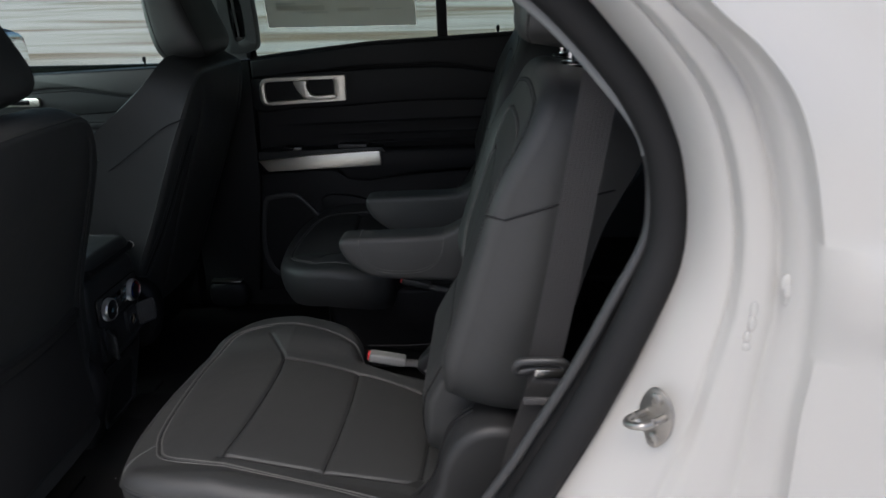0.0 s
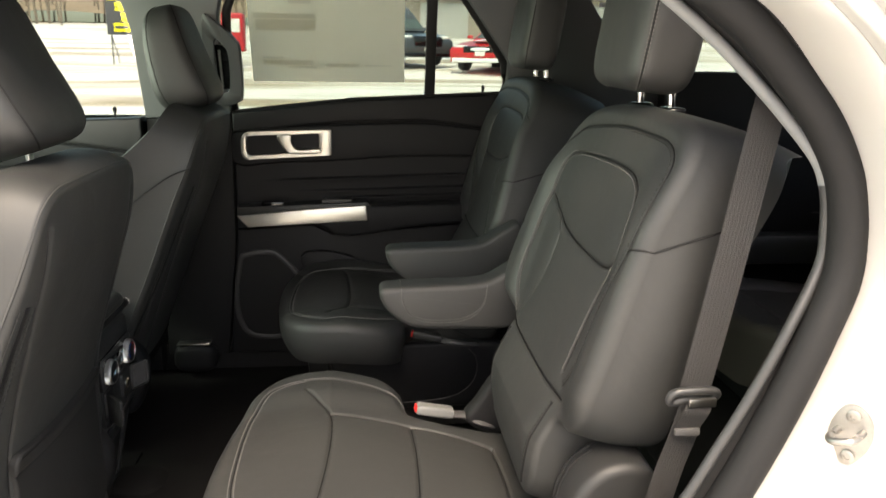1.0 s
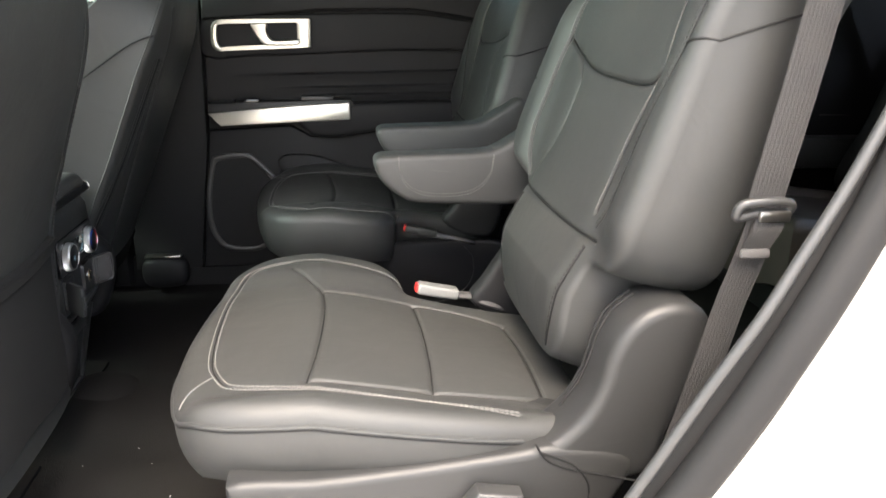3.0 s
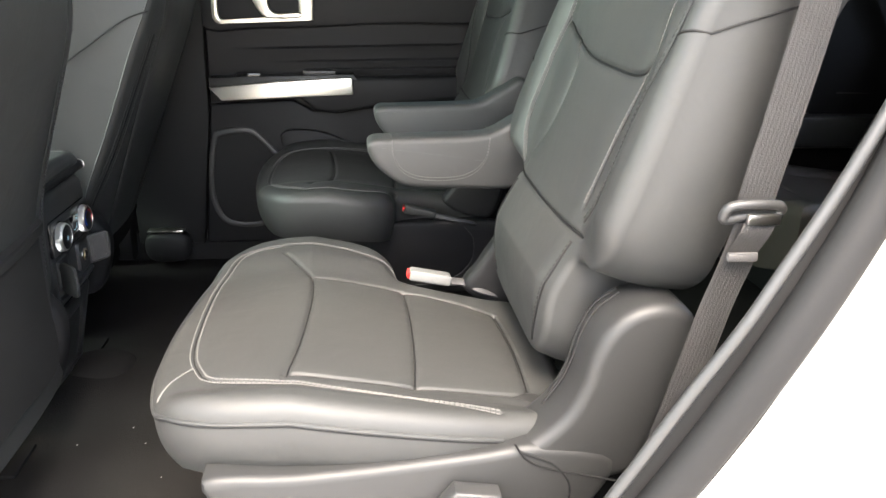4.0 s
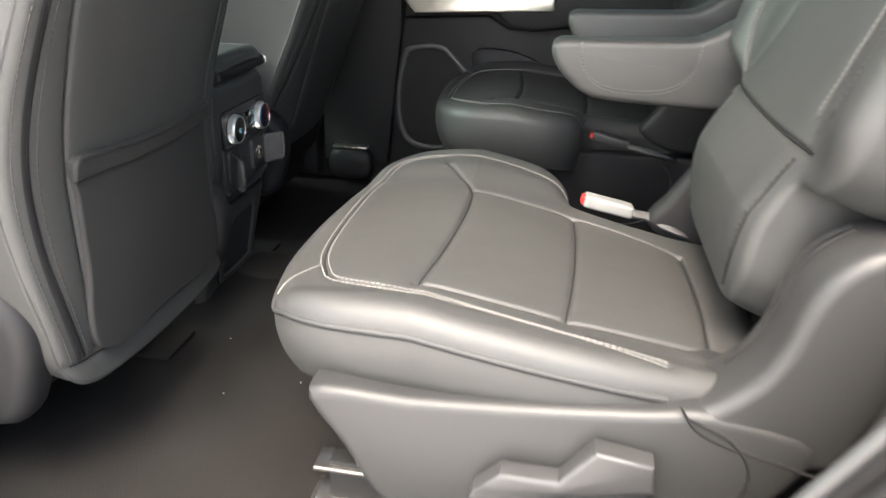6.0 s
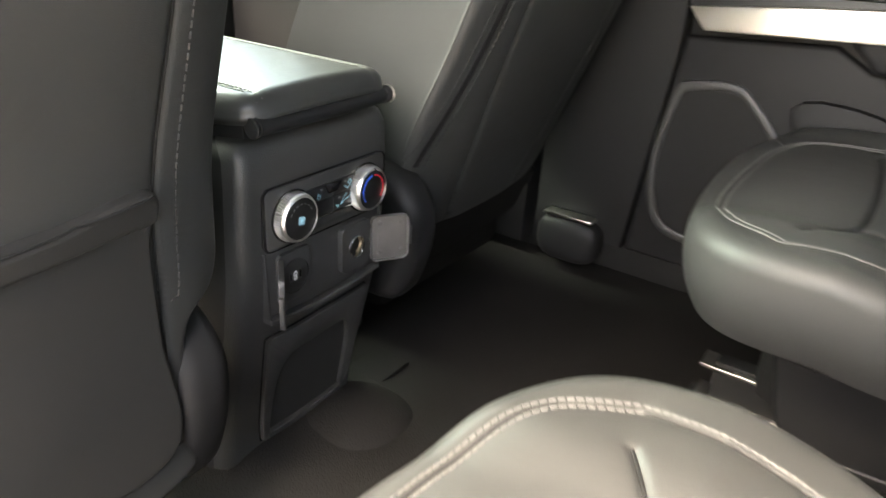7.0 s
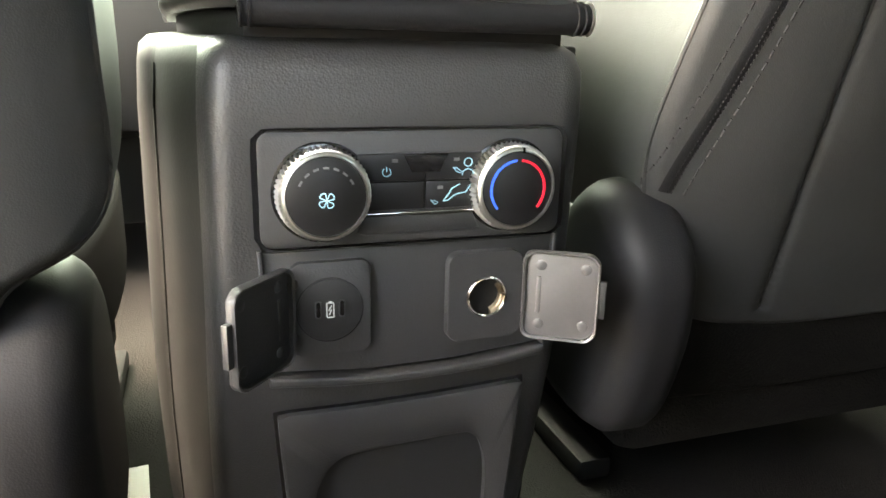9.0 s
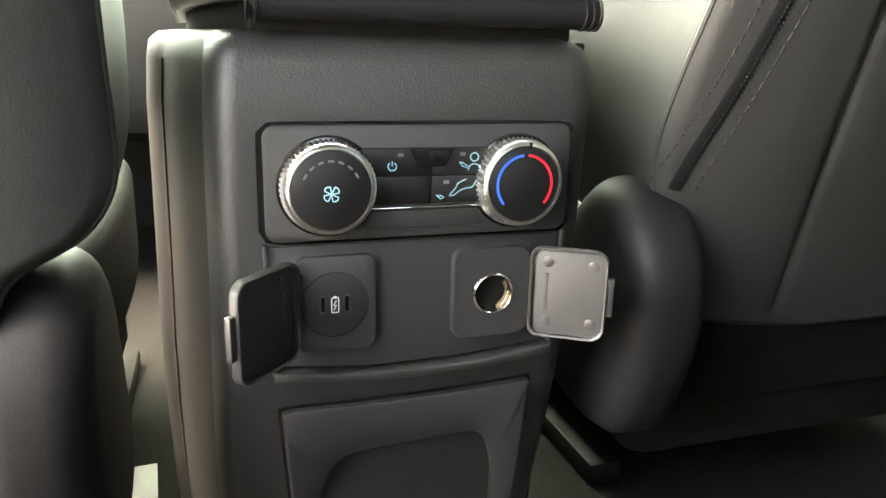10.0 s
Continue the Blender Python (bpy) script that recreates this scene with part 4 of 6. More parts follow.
lid_pad = Pad([(-0.45, -0.135), (-0.45, 0.095), (-0.42, 0.110), (-0.06, 0.114), (-0.022, 0.114), (-0.002, 0.104), (0.006, 0.08), (0.008, 0), (0.006, -0.08), (-0.002, -0.100), (-0.016, -0.112), (-0.05, -0.127), (-0.10, -0.141), (-0.16, -0.148), (-0.42, -0.150)], lambda x, y: 0.540 - 0.35 * y * y, [[(-0.42, 0.088), (-0.2, 0.090), (0.004, 0.090)], [(-0.42, -0.088), (-0.2, -0.088), (0.004, -0.088)]], Matrix(), 0.019, 0.012, (-0.2, 0), 0.004, 220, 60, 0.0022, bulge=0.002)
lid = part("lid", lid_pad.build(), LID_LEATHER, console, "padded leather armrest lid")
for s in (-1, 1):
    part("stitching", stitches([lid_pad.on(smooth_line([(-0.42, s * q), (-0.2, s * q), (0.0, s * q)], 10), 0.0006) for q in (0.085, 0.093)]), THREAD, lid)
edge_bar = part("lid_edge", tube([(0.0, -0.104, 0.5035), (0.002, -0.05, 0.5035), (0.002, 0.05, 0.5035), (0.0, 0.114, 0.5035)], 0.0098, 20), VINYL, lid, "dark rolled rear edge of the lid")
for y in (-0.103, -0.098, 0.103, 0.108, 0.113):
    part("ring", lathe([(0.0096, -0.0011), (0.0108, -0.0006), (0.0108, 0.0006), (0.0096, 0.0011)], frame_matrix((0.0005, y, 0.5035), (1, 0, 0), (0, 0, 1), (0, 1, 0)), 28), STEEL if abs(y) > 0.11 else VINYL, edge_bar)
part("lid_gap", prism([(-0.44, -0.138), (-0.16, -0.138), (-0.10, -0.131), (-0.05, -0.116), (-0.016, -0.100), (-0.016, 0.104), (-0.44, 0.104)], "z", 0.484, 0.504, 0.003), RUBBER, console)

# climate panel
panel = part("control_panel", prism(rounded(-0.098, 0.098, 0.366, 0.436, 0.008), "x", -0.02, 0.009, 0.002), SATIN, console)
part("panel_rim", plate_ring(rounded(-0.0996, 0.0996, 0.3644, 0.4376, 0.0090), rounded(-0.0985, 0.0985, 0.3655, 0.4365, 0.0085), -0.01, 0.0075), GLOSS, panel)
part("lower_strip", prism([(-0.040, 0.373), (-0.035, 0.3835), (0.035, 0.3835), (0.040, 0.373), (0.034, 0.3715), (-0.034, 0.3715)], "x", 0.004, 0.0105, 0.0012), PLASTIC, panel)
part("trim_line", box(0.006, 0.0118, -0.036, 0.036, 0.3842, 0.3856, 0.0004), CHROME, panel, "thin chrome line")
for y0, y1, z0, z1 in ((-0.040, 0.0025, 0.4052, 0.4220), (-0.038, 0.0025, 0.3872, 0.4046), (0.0031, 0.040, 0.4052, 0.4220), (0.0031, 0.038, 0.3872, 0.4046)):
    part("button", box(0.006, 0.0120, y0, y1, z0, z1, 0.0008), KNOB_BLACK, panel)
part("display", prism([(-0.0115, 0.4218), (-0.006, 0.4105), (0.012, 0.4105), (0.0175, 0.4218)], "x", 0.006, 0.0131, 0.0006), GLOSS, panel, "dark sensor window")
part("icon", strokes([arc(-0.022, 0.411, 0.0026, 125, 415), [(-0.022, 0.4112), (-0.022, 0.4142)]], 0.0006, 0.0121), ICE, panel, "ice-blue power symbol")
part("icon", strokes([arc(0.0305, 0.4158, 0.0026, 0, 360, 24), [(0.0265, 0.4078), (0.0275, 0.4105), (0.0305, 0.4118), (0.0335, 0.4105), (0.0345, 0.4078)], [(0.0205, 0.4128), (0.0225, 0.4120), (0.0222, 0.4130), (0.0262, 0.4100), (0.0255, 0.4092), (0.0225, 0.4104), (0.0222, 0.4112), (0.0205, 0.4128)]], 0.00055, 0.0121), ICE, panel, "ice-blue airflow to face symbol")
part("icon", strokes([[(0.0145, 0.3918), (0.0175, 0.3920), (0.0215, 0.3950), (0.0245, 0.3962), (0.0295, 0.3968), (0.0330, 0.4022)], [(0.0145, 0.3918), (0.0185, 0.3965), (0.0200, 0.3995), (0.0255, 0.4022)], [(0.0062, 0.3925), (0.0085, 0.3918), (0.0085, 0.3925), (0.0112, 0.3910), (0.0085, 0.3898), (0.0085, 0.3906), (0.0062, 0.3925)]], 0.00055, 0.0121), ICE, panel, "ice-blue airflow to feet symbol")
for y, z in ((-0.0168, 0.4178), (0.0228, 0.4178), (0.0125, 0.4005)):
    part("indicator", box(0.0119, 0.0124, y - 0.0018, y + 0.0018, z - 0.0010, z + 0.0010), GREY_PRINT, panel)
for y in (-0.0605, 0.0605):
    place = frame_matrix((0.008, y, 0.3995), (0, 1, 0), (0, 0, 1), (1, 0, 0))
    seg = 112
    bm = bmesh.new()
    rows = []
    for k, (r, h) in enumerate(((0.0276, 0.0), (0.0288, 0.0012), (0.0288, 0.0040), (0.0276, 0.0112), (0.0268, 0.0124), (0.0264, 0.0136), (0.0254, 0.0150), (0.0243, 0.0155), (0.0239, 0.0142))):
        row = []
        for i in range(seg):
            a = 2 * math.pi * (i + (0.5 * k if 2 <= k <= 3 else 0)) / seg
            rr = r - (0.0016 if i % 2 and 1 <= k <= 4 else 0)
            row.append(place @ Vector((rr * math.cos(a), rr * math.sin(a), h)))
        rows.append(row)
    V = grid_faces(bm, rows, closed=True)
    bm.faces.new(V[-1])
    bmesh.ops.recalc_face_normals(bm, faces=bm.faces[:])
    knob = part("knob", bm, KNURL, console, "ribbed chrome rotary knob", angle=25)
    part("base_ring", lathe([(0.0, 0), (0.0305, 0.0), (0.0305, 0.0014), (0.0285, 0.0022), (0, 0.0022)], place), GLOSS, knob)
    part("knob_face", lathe([(0.0239, 0.010), (0.0237, 0.0147), (0.0230, 0.0152), (0, 0.0152)], place), KNOB_BLACK, knob, "black knob face")
    cx, cz = 0.0234, 0.3995
    if y < 0:
        blades = []
        for q in range(4):
            a0 = 90 * q + 20
            o = [(0, 0)] + [(0.0046 * math.cos(radians(a0 + d)) * f, 0.0046 * math.sin(radians(a0 + d)) * f) for d, f in ((-12, 0.55), (-8, 0.95), (18, 1.08), (42, 0.98), (44, 0.62))] + [(0, 0)]
            blades.append([(y + a, cz - 0.002 + b) for a, b in smooth_line(o, 4)])
        part("icon", strokes(blades, 0.0006, cx), ICE, knob, "ice-blue fan symbol")
        for k in range(7):
            a = radians(150 - 20 * k)
            part("indicator", strokes([[(y + 0.0172 * math.cos(a + d), cz + 0.0172 * math.sin(a + d)) for d in (-0.10, 0.0, 0.10)]], 0.0013, cx), GREY_PRINT, knob)
    else:
        part("arc_mark", strokes([arc(y, cz, 0.0182, 95, 222, 24)], 0.0016, cx), BLUE, knob, "blue cold arc")
        part("arc_mark", strokes([arc(y, cz, 0.0182, 85, -42, 24)], 0.0016, cx), RED_PRINT, knob, "red warm arc")
        part("pointer", box(0.0205, 0.0244, y + 0.0020, y + 0.0034, cz + 0.0228, cz + 0.0262), GLOSS, knob)

# sockets with their flaps
part("socket_panel", prism([(-0.097, 0.362), (0.096, 0.362), (0.092, 0.285), (0.03, 0.279), (-0.03, 0.278), (-0.092, 0.283)], "x", -0.03, 0.0022, 0.001), SATIN, console)
for s, y0 in ((-1, -0.0985), (1, 0.0985)):
    part("panel_rim", prism([(y0 - 0.0015, 0.364), (y0 + 0.0015, 0.364), (y0 - s * 0.004 + 0.0015, 0.281), (y0 - s * 0.004 - 0.0015, 0.281)], "x", -0.02, 0.0055, 0.0008), PLASTIC, console)
edge = smooth_line([(-0.096, 0.2815), (-0.05, 0.2770), (0.0, 0.2755), (0.05, 0.2775), (0.094, 0.2835)], 6)
part("ledge", prism([tuple(p) for p in edge] + [(a, b - 0.0065) for a, b in edge[::-1]], "x", -0.03, 0.0085, 0.002, 3), SATIN, console)

usb = part("usb_socket", prism(rounded(-0.0815, -0.0305, 0.2935, 0.3555, 0.007), "x", -0.01, 0.0068, 0.0014), SATIN, console)
part("groove", plate_ring(circle(-0.057, 0.324, 0.0216), circle(-0.057, 0.324, 0.0206), 0.004, 0.0074), GLOSS, usb)
part("face", lathe([(0.0204, 0), (0.0204, 0.0009), (0.0198, 0.0012), (0, 0.0012)], frame_matrix((0.0064, -0.057, 0.324), (0, 1, 0), (0, 0, 1), (1, 0, 0))), PLASTIC, usb)
for y in (-0.0645, -0.0495):
    part("port_rim", plate_ring(rounded(y - 0.0021, y + 0.0021, 0.3185, 0.3305, 0.002), rounded(y - 0.0013, y + 0.0013, 0.3195, 0.3295, 0.0012), 0.006, 0.0083, 40), SATIN, usb)
    part("port", prism(rounded(y - 0.0013, y + 0.0013, 0.3195, 0.3295, 0.0012), "x", 0.006, 0.0077), GLOSS, usb)
part("icon", strokes([rounded(-0.0592, -0.0548, 0.3192, 0.3288, 0.0006, 2) + [(-0.0548, 0.3282)], [(-0.0580, 0.3296), (-0.0560, 0.3296)], [(-0.0562, 0.3272), (-0.0580, 0.3238), (-0.0562, 0.3242), (-0.0578, 0.3208)]], 0.0006, 0.0077), WHITE_PRINT, usb, "white battery symbol")

power = part("power_socket", plate_ring(rounded(0.0205, 0.0735, 0.2935, 0.3555, 0.008), circle(0.048, 0.324, 0.0140), -0.01, 0.0090, 72), SATIN, console)
part("socket_rim", lathe([(0.0142, 0.0), (0.0142, 0.0028), (0.0134, 0.0034), (0.0126, 0.0028), (0.0122, -0.006)], frame_matrix((0.0072, 0.048, 0.324), (0, 1, 0), (0, 0, 1), (1, 0, 0))), CHROME, power, "chrome socket rim")
# crescent added to stand in for the gold reflection in the socket
part("bore_glint", mirrored(tube(arc_line(0.048, 0.324, 0.0112, -70, 40), 0.0016, 8), Matrix()), GLINT_GOLD, power, "gold glint drawn as a crescent inside the socket")
part("bore", lathe([(0.0138, 0.006), (0.0128, 0.0005), (0.006, 0.0002), (0, 0.0002)], frame_matrix((0.0024, 0.048, 0.324), (0, 1, 0), (0, 0, 1), (1, 0, 0))), HOLE, power)


def flap(name, hinge_y, free, mat, label, parent):
    """A hinged socket flap swung open; free is its outer edge in (x, y)."""
    h = Vector((0.0085, hinge_y, 0.3245))
    out = Vector((free[0], free[1], 0.3245)) - h
    w = out.length
    out.normalize()
    m = frame_matrix(h, out, (0, 0, 1), out.cross(Vector((0, 0, 1))))
    outline = [(a + 0.004 * (1 - (b / 0.030) ** 2) * (a > w * 0.8), b) for a, b in rounded(0.0, w - 0.003, -0.0312, 0.0312, 0.0075)]
    leaf = prism(outline, "z", -0.0012, 0.0012, 0.0006)
    f = part(name, mirrored(leaf, m), mat, parent, label)
    inner = [(w * 0.5 + (a - w * 0.5) * 0.93, b * 0.94) for a, b in outline]
    c = (0.0, 0.0)
    bm = bmesh.new()
    for lo, hi in ((-0.0052, -0.0010),):
        rows = [[(a, b, hi) for a, b in outline], [(a, b, lo + 0.0008) for a, b in outline], [(a + (w * 0.5 - a) * 0.02, b * 0.98, lo) for a, b in outline], [(a, b, lo + 0.0008) for a, b in inner], [(a, b, hi) for a, b in inner]]
        grid_faces(bm, rows, closed=True)
    bmesh.ops.recalc_face_normals(bm, faces=bm.faces[:])
    s = 1 if hinge_y > 0 else -1
    if s > 0:
        bm.transform(Matrix.Diagonal((1, 1, -1, 1)))
        bmesh.ops.reverse_faces(bm, faces=bm.faces[:])
    part("lip", mirrored(bm, m), mat, f)
    for a, b in ((0.012, 0.021), (w - 0.011, 0.020), (0.012, -0.021), (w - 0.011, -0.020)):
        part("pad_mark", mirrored(lathe([(0.0036, 0.0), (0.0036, 0.0016), (0.0032, 0.0019), (0, 0.0019)] if s > 0 else [(0.0036, 0.0), (0.0036, -0.0016), (0.0032, -0.0019), (0, -0.0019)], Matrix.Translation((a, b, 0)), 20), m), mat, f)
    part("rib", mirrored(box(0.0095, 0.0125, -0.013, 0.013, -0.0018 if s < 0 else 0.0, 0.0 if s < 0 else 0.0018, 0.0004), m), mat, f)
    part("finger_tab", mirrored(box(w - 0.002, w + 0.0030, -0.013, 0.013, -0.0032, 0.0012, 0.0006) if hinge_y < 0 else box(w - 0.002, w + 0.0030, -0.013, 0.013, -0.0012, 0.0032, 0.0006), m), SATIN, f)
    for b in (-0.018, 0.018):
        part("hinge", mirrored(box(-0.006, 0.003, b - 0.003, b + 0.003, -0.003, 0.0012, 0.0008), m), SATIN, f)
    return f


flap("flap", -0.0825, (0.050, -0.1215), SATIN, "dark flap swung open", usb)
flap("flap", 0.0745, (0.036, 0.1195), SMOKE, "smoked grey flap swung open", power)

# storage drawer under the sockets
lean_plate = lambda bm: [setattr(v.co, "x", v.co.x + face_x(v.co.z)) for v in bm.verts] and bm
drawer_out = [tuple(p) for p in smooth_line([(-0.0905, 0.240), (-0.0885, 0.2455), (-0.083, 0.2472), (-0.04, 0.2466), (0.02, 0.2478), (0.076, 0.2508), (0.082, 0.2500), (0.0845, 0.245), (0.0865, 0.16), (0.088, 0.080), (0.0855, 0.0725), (0.078, 0.0705), (0.0, 0.066), (-0.066, 0.069), (-0.0725, 0.0715), (-0.0755, 0.079), (-0.084, 0.16)], 5, True)]
drawer_in = [tuple(p) for p in smooth_line([(-0.066, 0.110), (-0.066, 0.160), (-0.061, 0.186), (-0.050, 0.2025), (-0.03, 0.2075), (0.03, 0.2105), (0.050, 0.2085), (0.061, 0.190), (0.067, 0.160), (0.070, 0.110), (0.0705, 0.084), (0.066, 0.0795), (0.0, 0.0765), (-0.058, 0.0785), (-0.0635, 0.083)], 5, True)]
part("drawer", lean_plate(plate_ring(drawer_out, drawer_in, -0.012, 0.0085, 130)), SATIN, console, "black storage drawer with a scooped pull")
part("drawer_well", lean_plate(prism(drawer_in, "x", -0.02, 0.0008)), PLASTIC, console)
gap = plate_ring([(a * 1.015, 0.16 + (b - 0.16) * 1.018) for a, b in drawer_out], drawer_out, -0.012, 0.0018, 110)
part("drawer_gap", lean_plate(gap), GLOSS, console)

scrap = thing("paper_tag", "small pale tag lying on the carpet beside the console", "tag")
part("tag", mirrored(box(-0.034, 0.034, -0.0125, 0.0125, 0, 0.002, 0.0006), pose(-0.296, -0.212, FLOOR + 0.003, 0, 0, 4)), PAPER_TAG, scrap)

tagged(mesh_object("carpet_fold", lump((0.000, 0.055, FLOOR - 0.006), (0.085, 0.090, 0.052), 2.3, n=40), CARPET), "raised fold of dark carpet at the console foot", "carpet", kind="structure")


# ---- far rear door ----
door = thing("car_door", "closed black rear door trim with silver pull bar and handle", "car door")
part("upper_trim", prism([(0.165, 0.845), (0.165, 0.902), (0.309, 0.919), (0.543, 0.944), (0.784, 0.956), (1.02, 0.968), (1.02, 0.846), (0.90, 0.868), (0.763, 0.883), (0.5, 0.876)], "y", 0.742, 0.83, 0.007, 3), VINYL, door)
part("panel", box(0.160, 1.02, 0.770, 0.83, 0.10, 0.90, 0.004), VINYL, door)
part("mid_trim", prism([tuple(p) for p in smooth_line([(0.165, 0.74), (0.165, 0.845), (0.5, 0.868), (0.763, 0.874), (0.9, 0.86), (1.02, 0.84), (1.02, 0.775), (0.7, 0.765), (0.45, 0.75), (0.3, 0.745)], 3, True)], "y", 0.752, 0.80, 0.008, 3), VINYL, door)
ribs = ((0.27, 0.690, 0.714, 0.010), (0.37, 0.652, 0.672, 0.010), (0.44, 0.630, 0.648, 0.012))
rib_rows = []
for x in np.linspace(0.165, 1.02, 60):
    z = np.linspace(0.545, 0.760, 110)
    y = np.full(z.shape, 0.7685)
    for x0, za, zb, amp in ribs:
        u = (za + (zb - za) * (x - 0.3) / 0.72) - z
        lift = amp * float(smoothstep(x0 - 0.06, x0 + 0.16, x))
        y -= lift * smoothstep(-0.004, 0.004, u) * (0.35 + 0.65 * np.exp(-np.maximum(u, 0) / 0.020))
    rib_rows.append([(x, b, c) for b, c in zip(y, z)])
bm = bmesh.new()
grid_faces(bm, rib_rows)
bmesh.ops.recalc_face_normals(bm, faces=bm.faces[:])
part("ribbed_panel", bm, VINYL, door, "soft moulded horizontal ribs", angle=80)
part("lower_trim", prism([(0.115, 0.10), (0.160, 0.53), (0.40, 0.545), (0.46, 0.512), (1.02, 0.552), (1.02, 0.10)], "y", 0.752, 0.80, 0.008, 3), VINYL, door)
part("armrest", prism([(0.42, 0.560), (0.465, 0.518), (0.53, 0.512), (0.70, 0.540), (1.02, 0.566), (1.02, 0.628), (0.60, 0.616), (0.42, 0.60)], "y", 0.703, 0.80, 0.012, 3), VINYL, door)
part("switch_tray", prism([(0.17, 0.585), (0.17, 0.612), (0.58, 0.626), (0.60, 0.60), (0.40, 0.585)], "y", 0.705, 0.79, 0.004), PLASTIC, door)
bar = prism([(0.170, 0.584), (0.205, 0.550), (0.577, 0.569), (0.579, 0.574), (0.577, 0.614), (0.572, 0.618), (0.45, 0.6105), (0.35, 0.603)], "y", 0.688, 0.730, 0.003)
for v in bar.verts:
    if v.co.x < 0.36 and v.co.y < 0.70 and v.co.z > 0.575:
        v.co.y += 0.012 * (0.36 - v.co.x) / 0.19
part("pull_bar", bar, ALU, door, "brushed silver pull bar")
part("window_switch", box(0.245, 0.315, 0.712, 0.750, 0.606, 0.626, 0.003), GLOSS, door)
part("switch_key", box(0.435, 0.53, 0.715, 0.755, 0.620, 0.634, 0.003), SATIN, door)
bezel_out = [tuple(p) for p in smooth_line([(0.188, 0.80), (0.190, 0.826), (0.205, 0.843), (0.25, 0.8465), (0.45, 0.8515)], 4)] + [(0.468, 0.8515), (0.470, 0.848), (0.468, 0.772)] + [tuple(p) for p in smooth_line([(0.44, 0.770), (0.25, 0.760), (0.205, 0.758), (0.189, 0.774), (0.188, 0.80)], 4)][:-1]
bezel_in = [tuple(p) for p in smooth_line([(0.203, 0.80), (0.205, 0.822), (0.217, 0.832), (0.30, 0.836)], 4)] + [(0.43, 0.8405), (0.430, 0.783)] + [tuple(p) for p in smooth_line([(0.42, 0.782), (0.25, 0.772), (0.215, 0.770), (0.205, 0.780), (0.203, 0.80)], 4)][:-1]
bezel = part("handle_bezel", plate_ring(bezel_out, bezel_in, 0.770, 0.738, 90, "y"), ALU, door, "silver handle surround")
part("handle_cup", prism(bezel_in, "y", 0.757, 0.775), SATIN, bezel)
part("finger_well", prism([(0.350, 0.838), (0.352, 0.80), (0.372, 0.792), (0.428, 0.795), (0.428, 0.838)], "y", 0.7545, 0.765), GLOSS, bezel)
part("handle_lever", prism([tuple(p) for p in smooth_line([(0.302, 0.835), (0.345, 0.836), (0.343, 0.818), (0.352, 0.797), (0.372, 0.789), (0.430, 0.793), (0.431, 0.778), (0.36, 0.775), (0.335, 0.778), (0.318, 0.795), (0.306, 0.815)], 3, True)], "y", 0.734, 0.754, 0.004, 3), ALU, bezel, "curved silver door release")
speaker_out = [tuple(p) for p in smooth_line([(0.158, 0.43), (0.185, 0.455), (0.262, 0.462), (0.30, 0.440), (0.365, 0.365), (0.375, 0.30), (0.34, 0.20), (0.29, 0.155), (0.19, 0.160), (0.150, 0.21), (0.138, 0.30)], 4, True)]
speaker_in = [(0.255 + (a - 0.255) * 0.87, 0.30 + (b - 0.30) * 0.90) for a, b in speaker_out]
speaker = part("speaker", plate_ring(speaker_out, speaker_in, 0.76, 0.742, 90, "y"), SATIN, door, "black door speaker grille")
part("grille", prism(speaker_in, "y", 0.748, 0.76), RUBBER, speaker)
part("map_pocket", prism([tuple(p) for p in smooth_line([(0.36, 0.44), (0.46, 0.455), (0.56, 0.42), (0.62, 0.36), (1.0, 0.34), (1.0, 0.14), (0.40, 0.14), (0.41, 0.30)], 4, True)], "y", 0.732, 0.76, 0.004, 2), VINYL, door)
# kick edge coloured paler than the trim for the highlight along it
part("kick_edge", tube([(0.03, 0.79, 0.122), (0.12, 0.783, 0.116), (0.30, 0.778, 0.112), (1.0, 0.778, 0.112)], 0.011, 10), PILLAR, door)
part("lock_pin", lathe([(0.0035, 0), (0.0035, 0.02), (0.006, 0.027), (0.0055, 0.036), (0, 0.039)], pose(0.955, 0.775, 0.955), 12), RUBBER, door)


window = tagged(new("window_1"), "rear door window with a black divider bar", "car window", kind="structure")
part("pane", leant(prism([(0.15, 0.89), (0.15, 1.30), (0.76, 1.31), (0.86, 1.30), (1.03, 1.08), (1.03, 0.95)], "y", 0.790, 0.794)), PRIVACY, window).visible_shadow = False
part("divider", leant(box(0.766, 0.797, 0.768, 0.80, 0.93, 1.32, 0.003)), RUBBER, window)
part("seal", leant(tube([(0.172, 0.775, 0.90), (0.168, 0.775, 1.10), (0.175, 0.775, 1.20), (0.205, 0.775, 1.265), (0.26, 0.775, 1.29), (0.50, 0.775, 1.297), (0.78, 0.775, 1.30), (0.86, 0.775, 1.275), (0.95, 0.775, 1.155), (1.012, 0.775, 1.065), (1.018, 0.775, 1.03), (1.016, 0.775, 0.97)], 0.013, 10)), RUBBER, window)
part("sill_seal", leant(tube([(0.16, 0.768, 0.903), (0.309, 0.768, 0.921), (0.543, 0.768, 0.946), (0.784, 0.768, 0.958), (1.02, 0.768, 0.970)], 0.007, 8)), RUBBER, window)
window = tagged(new("window_2"), "quarter window beside the rear bench", "car window", kind="structure")
part("pane", leant(prism([(1.18, 1.36), (1.32, 1.08), (1.52, 1.0), (2.12, 0.98), (2.14, 1.2), (2.05, 1.36)], "y", 0.786, 0.790)), PRIVACY, window).visible_shadow = False
